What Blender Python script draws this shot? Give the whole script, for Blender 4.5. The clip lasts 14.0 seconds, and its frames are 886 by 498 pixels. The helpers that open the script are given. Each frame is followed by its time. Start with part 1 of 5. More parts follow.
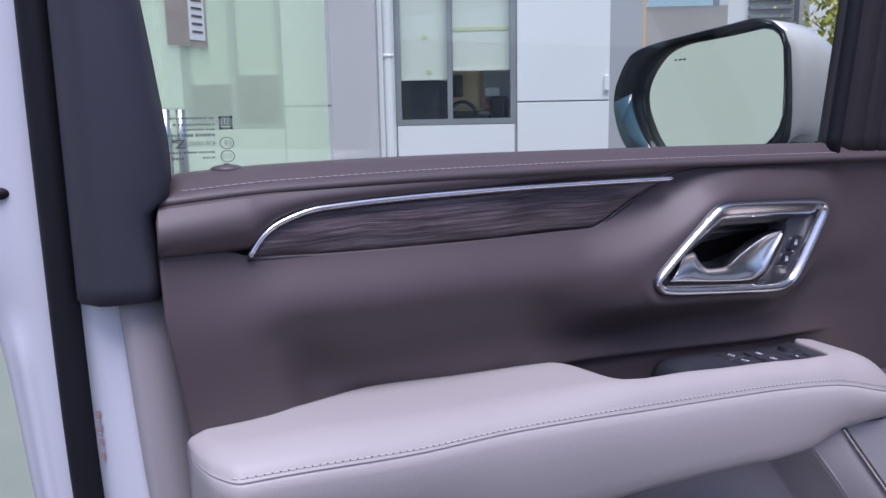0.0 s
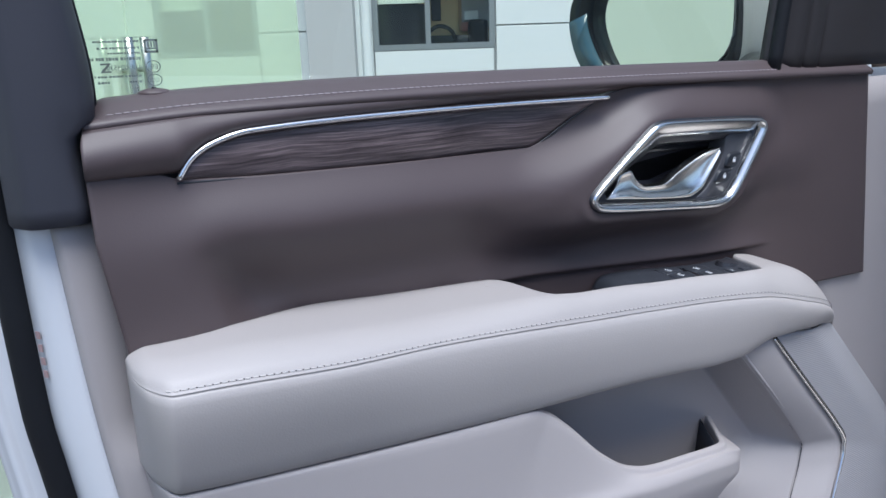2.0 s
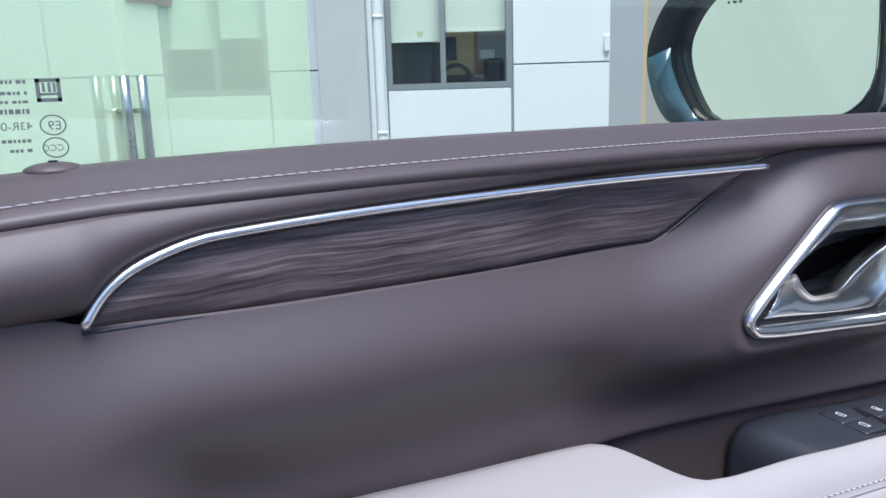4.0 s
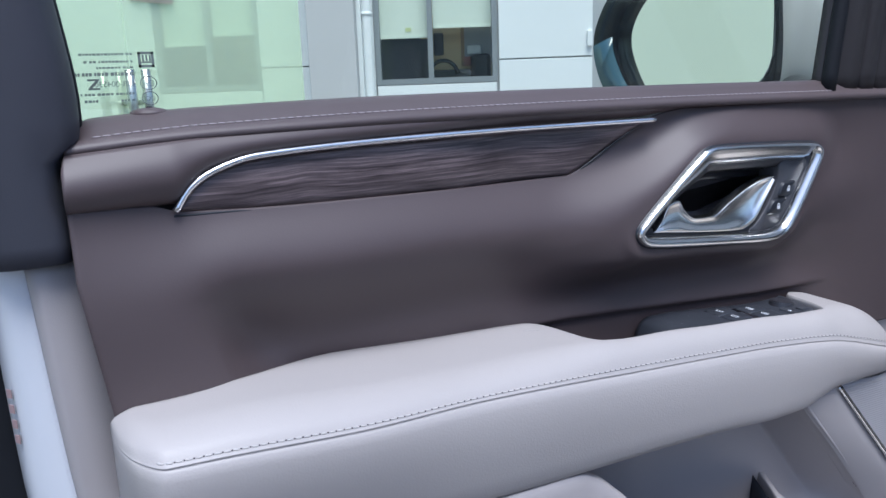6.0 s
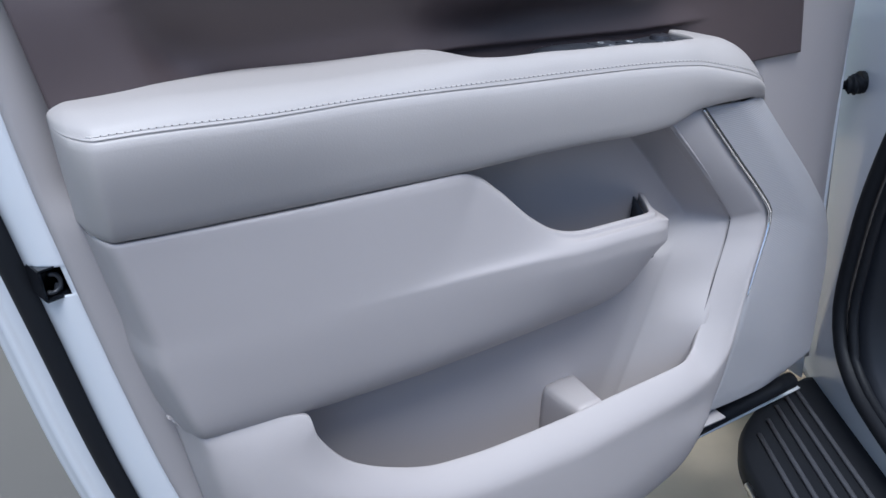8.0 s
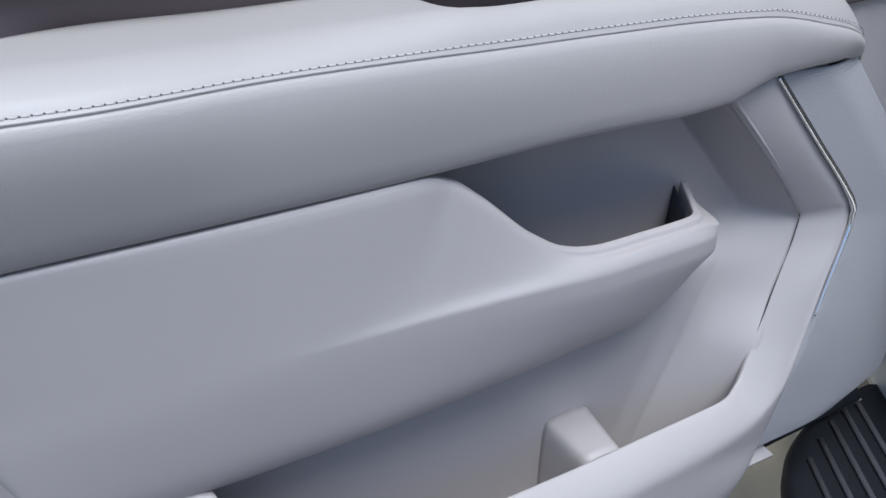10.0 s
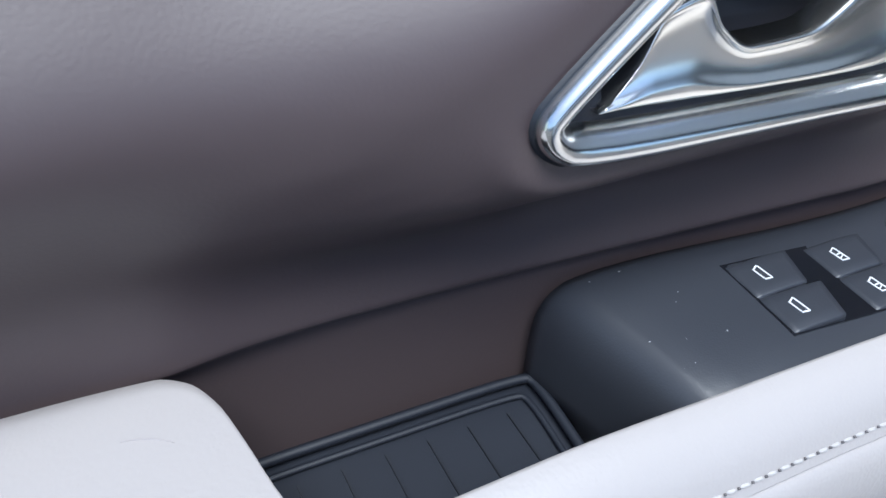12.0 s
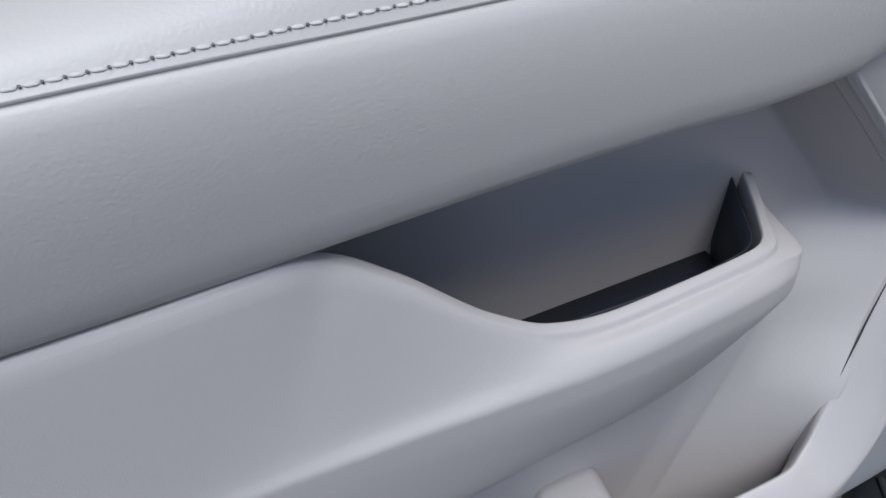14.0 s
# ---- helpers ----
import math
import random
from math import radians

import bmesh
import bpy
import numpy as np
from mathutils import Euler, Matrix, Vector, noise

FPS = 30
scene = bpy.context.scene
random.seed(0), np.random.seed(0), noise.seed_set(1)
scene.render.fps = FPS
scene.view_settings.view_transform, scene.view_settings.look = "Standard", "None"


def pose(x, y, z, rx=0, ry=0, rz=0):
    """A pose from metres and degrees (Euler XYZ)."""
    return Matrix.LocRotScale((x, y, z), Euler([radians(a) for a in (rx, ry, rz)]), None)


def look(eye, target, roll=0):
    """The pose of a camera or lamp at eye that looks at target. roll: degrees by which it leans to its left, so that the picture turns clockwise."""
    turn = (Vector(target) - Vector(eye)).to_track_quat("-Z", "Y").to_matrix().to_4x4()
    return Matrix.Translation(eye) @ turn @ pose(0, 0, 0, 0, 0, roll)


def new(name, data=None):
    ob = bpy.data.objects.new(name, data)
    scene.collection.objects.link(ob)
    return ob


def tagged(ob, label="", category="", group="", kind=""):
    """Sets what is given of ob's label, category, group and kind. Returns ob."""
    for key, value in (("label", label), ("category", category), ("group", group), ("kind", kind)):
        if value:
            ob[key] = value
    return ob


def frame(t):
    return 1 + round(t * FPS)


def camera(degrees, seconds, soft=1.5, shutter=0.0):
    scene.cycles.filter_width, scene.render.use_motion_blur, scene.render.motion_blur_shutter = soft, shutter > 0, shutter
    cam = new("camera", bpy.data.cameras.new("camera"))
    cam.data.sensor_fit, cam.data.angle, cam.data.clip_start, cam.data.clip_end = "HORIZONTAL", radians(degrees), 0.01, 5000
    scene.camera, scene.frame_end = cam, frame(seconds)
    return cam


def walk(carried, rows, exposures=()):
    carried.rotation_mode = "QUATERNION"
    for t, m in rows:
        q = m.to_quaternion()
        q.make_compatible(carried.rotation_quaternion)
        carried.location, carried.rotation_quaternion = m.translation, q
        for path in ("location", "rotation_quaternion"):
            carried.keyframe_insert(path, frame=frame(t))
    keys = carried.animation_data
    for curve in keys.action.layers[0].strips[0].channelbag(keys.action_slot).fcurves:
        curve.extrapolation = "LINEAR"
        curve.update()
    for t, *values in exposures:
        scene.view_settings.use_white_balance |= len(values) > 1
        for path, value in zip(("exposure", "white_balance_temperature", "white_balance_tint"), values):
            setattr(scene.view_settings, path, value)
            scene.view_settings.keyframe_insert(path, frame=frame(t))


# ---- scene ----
cam = camera(60.1, 14.0)
PATH = [
    (0.0, pose(-0.3870, -0.5874, 1.3979, 80.382, 1.118, -24.010)),
    (0.5, pose(-0.3565, -0.6009, 1.3947, 78.676, 1.604, -24.185)),
    (1.0, pose(-0.3280, -0.5955, 1.3899, 76.579, 1.861, -24.601)),
    (1.5, pose(-0.3318, -0.6051, 1.3902, 75.072, 1.945, -25.026)),
    (2.0, pose(-0.3518, -0.6220, 1.3923, 75.020, 1.855, -25.224)),
    (2.5, pose(-0.3407, -0.5380, 1.3937, 76.181, 1.807, -24.875)),
    (3.0, pose(-0.2799, -0.3545, 1.3965, 77.158, 1.663, -24.375)),
    (5.5, pose(-0.2758, -0.3707, 1.3896, 77.992, 1.771, -24.897)),
    (6.0, pose(-0.3408, -0.5366, 1.3768, 77.572, 2.078, -25.223)),
    (6.5, pose(-0.3745, -0.6560, 1.3637, 74.644, 2.606, -25.719)),
    (7.0, pose(-0.3785, -0.6799, 1.3339, 70.773, 3.360, -26.794)),
    (7.5, pose(-0.3555, -0.6795, 1.3225, 66.803, 3.294, -27.771)),
    (7.7, pose(-0.3459, -0.6807, 1.3208, 65.527, 3.094, -27.750)),
    (9.8, pose(-0.2062, -0.5481, 1.2969, 58.273, 2.912, -24.199)),
    (10.0, pose(-0.1775, -0.4907, 1.2902, 57.827, 2.733, -24.652)),
    (10.5, pose(-0.0827, -0.3640, 1.2893, 55.069, 2.259, -23.128)),
    (11.0, pose(-0.0296, -0.2498, 1.3027, 53.250, 0.999, -22.487)),
    (11.5, pose(0.0107, -0.1683, 1.3216, 51.475, 0.233, -22.156)),
    (12.0, pose(0.0182, -0.1403, 1.3361, 50.638, 0.026, -22.851)),
    (12.5, pose(0.0133, -0.1530, 1.3333, 48.800, 0.934, -22.972)),
    (13.0, pose(0.0202, -0.1923, 1.3016, 46.056, 2.289, -22.237)),
    (13.4, pose(0.0095, -0.2252, 1.2686, 47.081, 3.096, -23.283)),
    (13.8, pose(0.0052, -0.2524, 1.2515, 47.394, 3.973, -22.872)),
    (14.0, pose(-0.0156, -0.2732, 1.2362, 48.714, 4.356, -23.272)),
]
walk(cam, PATH, [(0.0, 0.50, 5500, 28), (0.8, 0.64, 5480, 21), (1.5, 0.72, 5550, 10), (2.5, 0.80, 5500, 8), (3.0, 0.94, 5500, 9), (5.5, 0.92, 5400, 13), (6.2, 0.73, 5400, 9), (7.5, 0.78, 5400, 7), (10.0, 0.70, 5500, 5), (10.5, 0.72, 5500, 5), (11.0, 0.80, 5550, 5), (12.0, 1.06, 5420, 5), (12.6, 0.88, 5500, 5), (13.0, 0.78, 5550, 5), (14.0, 0.62, 5650, 4)])

# ---- light ----
world = bpy.data.worlds.new("sky")
scene.world = world
world.use_nodes = True
wn = world.node_tree.nodes
sky = wn.new("ShaderNodeTexSky")
sky.sky_type = "NISHITA"
sky.sun_disc = False
sky.sun_elevation, sky.sun_rotation = radians(68), radians(191)
sky.air_density, sky.dust_density, sky.ozone_density = 1.0, 2.5, 1.2
world.node_tree.links.new(sky.outputs[0], wn["Background"].inputs[0])
wn["Background"].inputs[1].default_value = 0.10
sun_data = bpy.data.lights.new("sun", "SUN")
sun_data.energy, sun_data.angle, sun_data.color = 2.2, radians(32), (1.0, 0.94, 0.86)
sun = new("sun", sun_data)
sun.matrix_world = look((-0.6, -3.35, 8.4), (0, 0, 0))


# ---- materials ----
def mat(name, color, rough=0.5, metal=0.0, grain=0.0, scale=600.0, vary=0.06, big=6.0, coat=0.0, kind="noise", spec=0.5):
    """A surface with two scales of variation: grain in the relief and broad blotches in the colour."""
    m = bpy.data.materials.new(name)
    m.use_nodes = True
    nt, b = m.node_tree, m.node_tree.nodes["Principled BSDF"]
    b.inputs["Roughness"].default_value, b.inputs["Metallic"].default_value = rough, metal
    b.inputs["Coat Weight"].default_value, b.inputs["Specular IOR Level"].default_value = coat, spec
    b.inputs["Coat Roughness"].default_value = 0.05
    tc = nt.nodes.new("ShaderNodeTexCoord")
    blot = nt.nodes.new("ShaderNodeTexNoise")
    blot.inputs["Scale"].default_value, blot.inputs["Detail"].default_value = big, 5
    nt.links.new(tc.outputs["Object"], blot.inputs["Vector"])
    ramp = nt.nodes.new("ShaderNodeMix")
    ramp.data_type = "RGBA"
    ramp.inputs[6].default_value = (*[c * (1 - vary) for c in color], 1)
    ramp.inputs[7].default_value = (*[min(1, c * (1 + vary)) for c in color], 1)
    nt.links.new(blot.outputs["Fac"], ramp.inputs[0])
    nt.links.new(ramp.outputs[2], b.inputs["Base Color"])
    rr = nt.nodes.new("ShaderNodeMapRange")
    rr.inputs[3].default_value, rr.inputs[4].default_value = max(0.02, rough * 0.85), min(1, rough * 1.15)
    nt.links.new(blot.outputs["Fac"], rr.inputs[0])
    nt.links.new(rr.outputs[0], b.inputs["Roughness"])
    if grain:
        if kind == "leather":
            tex = nt.nodes.new("ShaderNodeTexVoronoi")
            tex.feature = "SMOOTH_F1"
            out = tex.outputs["Distance"]
        else:
            tex = nt.nodes.new("ShaderNodeTexNoise")
            tex.inputs["Detail"].default_value = 3
            out = tex.outputs["Fac"]
        tex.inputs["Scale"].default_value = scale
        warp = nt.nodes.new("ShaderNodeTexNoise")
        warp.inputs["Scale"].default_value = scale * 0.3
        nt.links.new(tc.outputs["Object"], warp.inputs["Vector"])
        add = nt.nodes.new("ShaderNodeVectorMath")
        add.operation = "MULTIPLY_ADD"
        add.inputs[1].default_value = (1.2 / scale,) * 3
        nt.links.new(warp.outputs["Color"], add.inputs[0])
        nt.links.new(tc.outputs["Object"], add.inputs[2])
        nt.links.new(add.outputs[0], tex.inputs["Vector"])
        bump = nt.nodes.new("ShaderNodeBump")
        bump.inputs["Strength"].default_value, bump.inputs["Distance"].default_value = grain, 0.0006
        nt.links.new(out, bump.inputs["Height"])
        nt.links.new(bump.outputs[0], b.inputs["Normal"])
    return m


def wood_mat():
    m = mat("wood_veneer", (0.1, 0.062, 0.055), 0.34, coat=0.0)
    nt, b = m.node_tree, m.node_tree.nodes["Principled BSDF"]
    tc = nt.nodes.new("ShaderNodeTexCoord")
    mp = nt.nodes.new("ShaderNodeMapping")
    mp.inputs["Scale"].default_value = (8, 30, 300)
    wob = nt.nodes.new("ShaderNodeTexNoise")
    wob.inputs["Scale"].default_value = 14
    nt.links.new(tc.outputs["Object"], wob.inputs["Vector"])
    add = nt.nodes.new("ShaderNodeVectorMath")
    add.operation = "MULTIPLY_ADD"
    add.inputs[1].default_value = (0.0, 0.0, 0.0065)
    nt.links.new(wob.outputs["Color"], add.inputs[0])
    nt.links.new(tc.outputs["Object"], add.inputs[2])
    nt.links.new(add.outputs[0], mp.inputs["Vector"])
    n1 = nt.nodes.new("ShaderNodeTexNoise")
    n1.inputs["Scale"].default_value, n1.inputs["Detail"].default_value, n1.inputs["Roughness"].default_value = 1.6, 8, 0.65
    nt.links.new(mp.outputs[0], n1.inputs["Vector"])
    cr = nt.nodes.new("ShaderNodeValToRGB")
    e = cr.color_ramp.elements
    e[0].position, e[0].color = 0.33, (0.030, 0.021, 0.023, 1)
    e[1].position, e[1].color = 0.68, (0.22, 0.170, 0.172, 1)
    mid = cr.color_ramp.elements.new(0.5)
    mid.color = (0.098, 0.075, 0.077, 1)
    nt.links.new(n1.outputs["Fac"], cr.inputs[0])
    nt.links.new(cr.outputs[0], b.inputs["Base Color"])
    bp = nt.nodes.new("ShaderNodeBump")
    bp.inputs["Strength"].default_value, bp.inputs["Distance"].default_value = 0.25, 0.0004
    nt.links.new(n1.outputs["Fac"], bp.inputs["Height"])
    nt.links.new(bp.outputs[0], b.inputs["Normal"])
    return m


def glass_mat(name, tint, gloss=0.04, milk=0.0):
    m = bpy.data.materials.new(name)
    m.use_nodes = True
    nt = m.node_tree
    nt.nodes.remove(nt.nodes["Principled BSDF"])
    tr, gl, df = (nt.nodes.new("ShaderNodeBsdf" + k) for k in ("Transparent", "Glossy", "Diffuse"))
    tr.inputs[0].default_value = (*tint, 1)
    gl.inputs["Roughness"].default_value = 0.01
    df.inputs[0].default_value = (*tint, 1)
    lw, pw, fr = nt.nodes.new("ShaderNodeLayerWeight"), nt.nodes.new("ShaderNodeMath"), nt.nodes.new("ShaderNodeMath")
    lw.inputs[0].default_value = 0.5
    pw.operation, pw.inputs[1].default_value = "POWER", 4.0
    fr.operation, fr.inputs[1].default_value, fr.inputs[2].default_value = "MULTIPLY_ADD", 0.6, gloss
    nt.links.new(lw.outputs["Facing"], pw.inputs[0])
    nt.links.new(pw.outputs[0], fr.inputs[0])
    mx, mx2 = nt.nodes.new("ShaderNodeMixShader"), nt.nodes.new("ShaderNodeMixShader")
    nt.links.new(fr.outputs[0], mx.inputs[0])
    nt.links.new(tr.outputs[0], mx.inputs[1])
    nt.links.new(gl.outputs[0], mx.inputs[2])
    mx2.inputs[0].default_value = milk
    nt.links.new(mx.outputs[0], mx2.inputs[1])
    nt.links.new(df.outputs[0], mx2.inputs[2])
    nt.links.new(mx2.outputs[0], nt.nodes["Material Output"].inputs[0])
    return m


def mesh_fabric():
    """Fine woven speaker cloth: close horizontal ribs."""
    m = mat("speaker_cloth", (0.34, 0.33, 0.34), 0.6)
    nt, b = m.node_tree, m.node_tree.nodes["Principled BSDF"]
    tc = nt.nodes.new("ShaderNodeTexCoord")
    w = nt.nodes.new("ShaderNodeTexWave")
    w.bands_direction = "Z"
    w.inputs["Scale"].default_value, w.inputs["Distortion"].default_value = 126, 0.15
    nt.links.new(tc.outputs["Object"], w.inputs["Vector"])
    bp = nt.nodes.new("ShaderNodeBump")
    bp.inputs["Strength"].default_value, bp.inputs["Distance"].default_value = 0.35, 0.0009
    nt.links.new(w.outputs["Fac"], bp.inputs["Height"])
    nt.links.new(bp.outputs[0], b.inputs["Normal"])
    return m


LEATHER_DARK = mat("brown_leather", (0.076, 0.056, 0.057), 0.50, spec=0.6, grain=0.06, scale=760, kind="leather", vary=0.08)
LEATHER_DARK.node_tree.nodes["Principled BSDF"].inputs["Coat Roughness"].default_value = 0.45
LEATHER_GREY = mat("grey_leather", (0.400, 0.370, 0.356), 0.48, grain=0.17, scale=700, kind="leather", vary=0.05)
PLASTIC_GREY = mat("grey_plastic", (0.392, 0.360, 0.355), 0.55, grain=0.18, scale=900, vary=0.04)
PLASTIC_PILLAR = mat("dark_grey_trim", (0.038, 0.039, 0.051), 0.6, grain=0.15, scale=900)
PLASTIC_BLACK = mat("black_plastic", (0.016, 0.018, 0.024), 0.42, grain=0.1, scale=1200)
SAIL = mat("dark_brown_trim", (0.024, 0.021, 0.022), 0.5, grain=0.12, scale=900)
POD = mat("pod_plastic", (0.036, 0.039, 0.048), 0.40, grain=0.12, scale=1200, spec=0.6)
PLATE = mat("plate_plastic", (0.062, 0.062, 0.070), 0.45, grain=0.08, scale=1200)
PLASTIC_CUP = mat("dark_cup_plastic", (0.03, 0.03, 0.036), 0.35, grain=0.08, scale=1200)
MIRROR_BLACK = mat("mirror_bezel_black", (0.006, 0.007, 0.009), 0.22, spec=0.22)
GLOSS_BLACK = mat("gloss_black", (0.008, 0.009, 0.012), 0.08, coat=0.6)
RUBBER = mat("black_rubber", (0.008, 0.009, 0.012), 0.6, spec=0.3, grain=0.1, scale=700)
# Pale colour for unseen cabin surfaces, chosen to bounce light at the door.
CABIN_BOUNCE = mat("pale_cabin_bounce", (0.64, 0.58, 0.52), 0.6, grain=0.2, scale=500, vary=0.1)
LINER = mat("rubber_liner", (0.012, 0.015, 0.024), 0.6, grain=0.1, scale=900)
CHROME = mat("satin_chrome", (0.80, 0.80, 0.78), 0.19, metal=1.0, vary=0.03)
POLISHED = mat("polished_lever", (0.94, 0.93, 0.88), 0.22, metal=1.0, vary=0.04)
SATIN = mat("satin_strip", (0.82, 0.82, 0.82), 0.24, metal=1.0, vary=0.03)
STEEL = mat("brushed_steel", (0.6, 0.6, 0.6), 0.28, metal=1.0)
THREAD = mat("pale_thread", (0.33, 0.29, 0.305), 0.8)
THREAD_GREY = mat("grey_thread", (0.46, 0.435, 0.42), 0.8)
NEEDLE_HOLE = mat("shaded_needle_hole", (0.125, 0.115, 0.115), 0.8)
PAINT = mat("white_car_paint", (0.70, 0.715, 0.75), 0.25, coat=0.5, vary=0.02)
WOOD = wood_mat()
CLOTH = mesh_fabric()
ICON = mat("white_print", (0.75, 0.76, 0.78), 0.6)
INK = mat("dark_print", (0.17, 0.20, 0.18), 0.6)
MIRROR = mat("mirror_silver", (0.90, 0.93, 0.90), 0.015, metal=1.0, vary=0.0)
# The blue reflection on the smoked lens is put into its base colour.
BLUE_REFLECTION = mat("lens_blue_reflection", (0.045, 0.10, 0.145), 0.12, coat=0.5)
CAR_GLASS = glass_mat("green_car_glass", (0.97, 1.0, 0.92))
DOOR_GLASS = glass_mat("green_door_glass", (0.88, 0.96, 0.83), milk=0.36)
WIN_GLASS = glass_mat("window_glass", (0.95, 0.97, 0.96))
PANEL_WHITE = mat("white_cladding", (0.82, 0.84, 0.86), 0.4, grain=0.05, scale=60, vary=0.03, big=1.2)
PANEL_GREY = mat("grey_cladding", (0.42, 0.43, 0.45), 0.5, vary=0.05, big=1.0)
RENDER_WARM = mat("warm_grey_render", (0.44, 0.42, 0.40), 0.7, grain=0.1, scale=40, vary=0.06, big=1.0)
COLUMN = mat("grey_render", (0.56, 0.55, 0.57), 0.6, grain=0.1, scale=80, vary=0.05, big=2.0)
ALU = mat("grey_aluminium", (0.27, 0.29, 0.31), 0.45, metal=0.2)
BLIND = mat("roller_blind", (0.76, 0.80, 0.74), 0.8, vary=0.05, big=3)
STICKER = mat("yellow_green_tape", (0.62, 0.68, 0.36), 0.7)
WOOD_PALE = mat("pale_wood", (0.38, 0.25, 0.13), 0.6)
RED_BOX = mat("dull_red_card", (0.34, 0.16, 0.14), 0.7)
ROOM = mat("beige_room", (0.86, 0.66, 0.40), 0.8, vary=0.12, big=2)
DARK_PANEL = mat("dark_panel", (0.012, 0.012, 0.018), 0.4)
STONE = mat("pale_paving", (0.52, 0.42, 0.29), 0.75, grain=0.6, scale=25, vary=0.35, big=5)
GROUND = mat("concrete_ground", (0.115, 0.106, 0.095), 0.85, grain=0.5, scale=40, vary=0.2, big=1.5)
YELLOW = mat("yellow_paint", (0.65, 0.5, 0.1), 0.6)
ORANGE = mat("orange_brass", (0.72, 0.50, 0.24), 0.4)
LEAF = mat("leaf", (0.40, 0.40, 0.05), 0.6, vary=0.5, big=9)
BARK = mat("bark", (0.12, 0.085, 0.06), 0.9, grain=0.5, scale=40, vary=0.3)
WALL_PALE = mat("pale_green_wall", (0.84, 0.90, 0.74), 0.7, vary=0.06, big=0.5)


# ---- shaping tools ----
def smooth(xs, ys, q):
    """Monotone cubic through the pairs (xs, ys), taken at q."""
    xs, ys, q = np.asarray(xs, float), np.asarray(ys, float), np.asarray(q, float)
    h, d = np.diff(xs), np.diff(ys) / np.diff(xs)
    g = np.zeros(len(xs))
    for i in range(1, len(xs) - 1):
        if d[i - 1] * d[i] > 0:
            w1, w2 = 2 * h[i] + h[i - 1], h[i] + 2 * h[i - 1]
            g[i] = (w1 + w2) / (w1 / d[i - 1] + w2 / d[i])
    g[0], g[-1] = d[0], d[-1]
    q = np.clip(q, xs[0], xs[-1])
    i = np.clip(np.searchsorted(xs, q, side="right") - 1, 0, len(h) - 1)
    s = (q - xs[i]) / h[i]
    return (ys[i] * (1 + 2 * s) * (1 - s) ** 2 + h[i] * g[i] * s * (1 - s) ** 2
            + ys[i + 1] * s * s * (3 - 2 * s) + h[i] * g[i + 1] * s * s * (s - 1))


def f1(pairs):
    xs, ys = zip(*pairs)
    return lambda q: smooth(xs, ys, q)


def step(a, b, x):
    s = np.clip((np.asarray(x, float) - a) / (b - a), 0, 1)
    return s * s * (3 - 2 * s)


def curve(points, n):
    """n places along a smooth curve through the points."""
    p = np.array(points, float)
    t = np.r_[0, np.cumsum(np.linalg.norm(np.diff(p, axis=0), axis=1) + 1e-9)]
    q = np.linspace(0, t[-1], n)
    return np.stack([smooth(t, p[:, k], q) for k in range(p.shape[1])], 1)


def by_knots(points, n):
    """As curve(), but with as many places between each two points."""
    p = np.array(points, float)
    q = np.linspace(0, len(p) - 1, n)
    return np.stack([smooth(np.arange(len(p)), p[:, k], q) for k in range(p.shape[1])], 1)


def loft(rails, n, per=8):
    """A grid of places: along each rail, and smoothly from rail to rail."""
    r = np.array([by_knots(x, n) for x in rails])
    q = np.linspace(0, len(rails) - 1, (len(rails) - 1) * per + 1)
    k = np.arange(len(rails))
    out = np.zeros((n, len(q), 3))
    for i in range(n):
        for a in range(3):
            out[i, :, a] = smooth(k, r[:, i, a], q)
    return out


HOME = {}


def thing(name, place, label, category, group="", kind=""):
    ob = new(name)
    ob.empty_display_size = 0.05
    ob.location = place
    HOME[name] = 1
    tagged(ob, label, category, group, kind)
    return ob


def link(name, me, material, parent=None, label=""):
    me.materials.append(material)
    ob = new(name, me)
    if parent is not None:
        ob.parent = parent
        if parent.type == "EMPTY":
            ob.matrix_parent_inverse = Matrix.Translation(-parent.location)
    if label:
        ob["label"] = label
    return ob


def from_faces(name, verts, faces, flat=False):
    me = bpy.data.meshes.new(name)
    me.from_pydata([tuple(map(float, v)) for v in verts], [], faces)
    me.validate()
    if not flat:
        me.polygons.foreach_set("use_smooth", [True] * len(me.polygons))
    me.update()
    return me


def sheet(name, grid, material, parent=None, label="", out=(0, -1, 0), thick=0.003, loop=False, keep=None):
    """A curved panel from a grid of places, its face turned towards out, with a thickness behind it."""
    nu, nv = grid.shape[:2]
    idx = np.arange(nu * nv).reshape(nu, nv)
    faces = []
    for i in range(nu if loop else nu - 1):
        i2 = (i + 1) % nu
        for j in range(nv - 1):
            if keep is None or keep((grid[i, j] + grid[i2, j + 1]) / 2):
                faces.append((idx[i, j], idx[i2, j], idx[i2, j + 1], idx[i, j + 1]))
    a = np.cross(grid[1:, :-1] - grid[:-1, :-1], grid[:-1, 1:] - grid[:-1, :-1])
    if (a @ np.array(out, float)).sum() < 0:
        faces = [f[::-1] for f in faces]
    ob = link(name, from_faces(name, grid.reshape(-1, 3), [tuple(map(int, f)) for f in faces]), material, parent, label)
    if thick:
        s = ob.modifiers.new("thickness", "SOLIDIFY")
        s.thickness, s.offset = thick, -1
    return ob


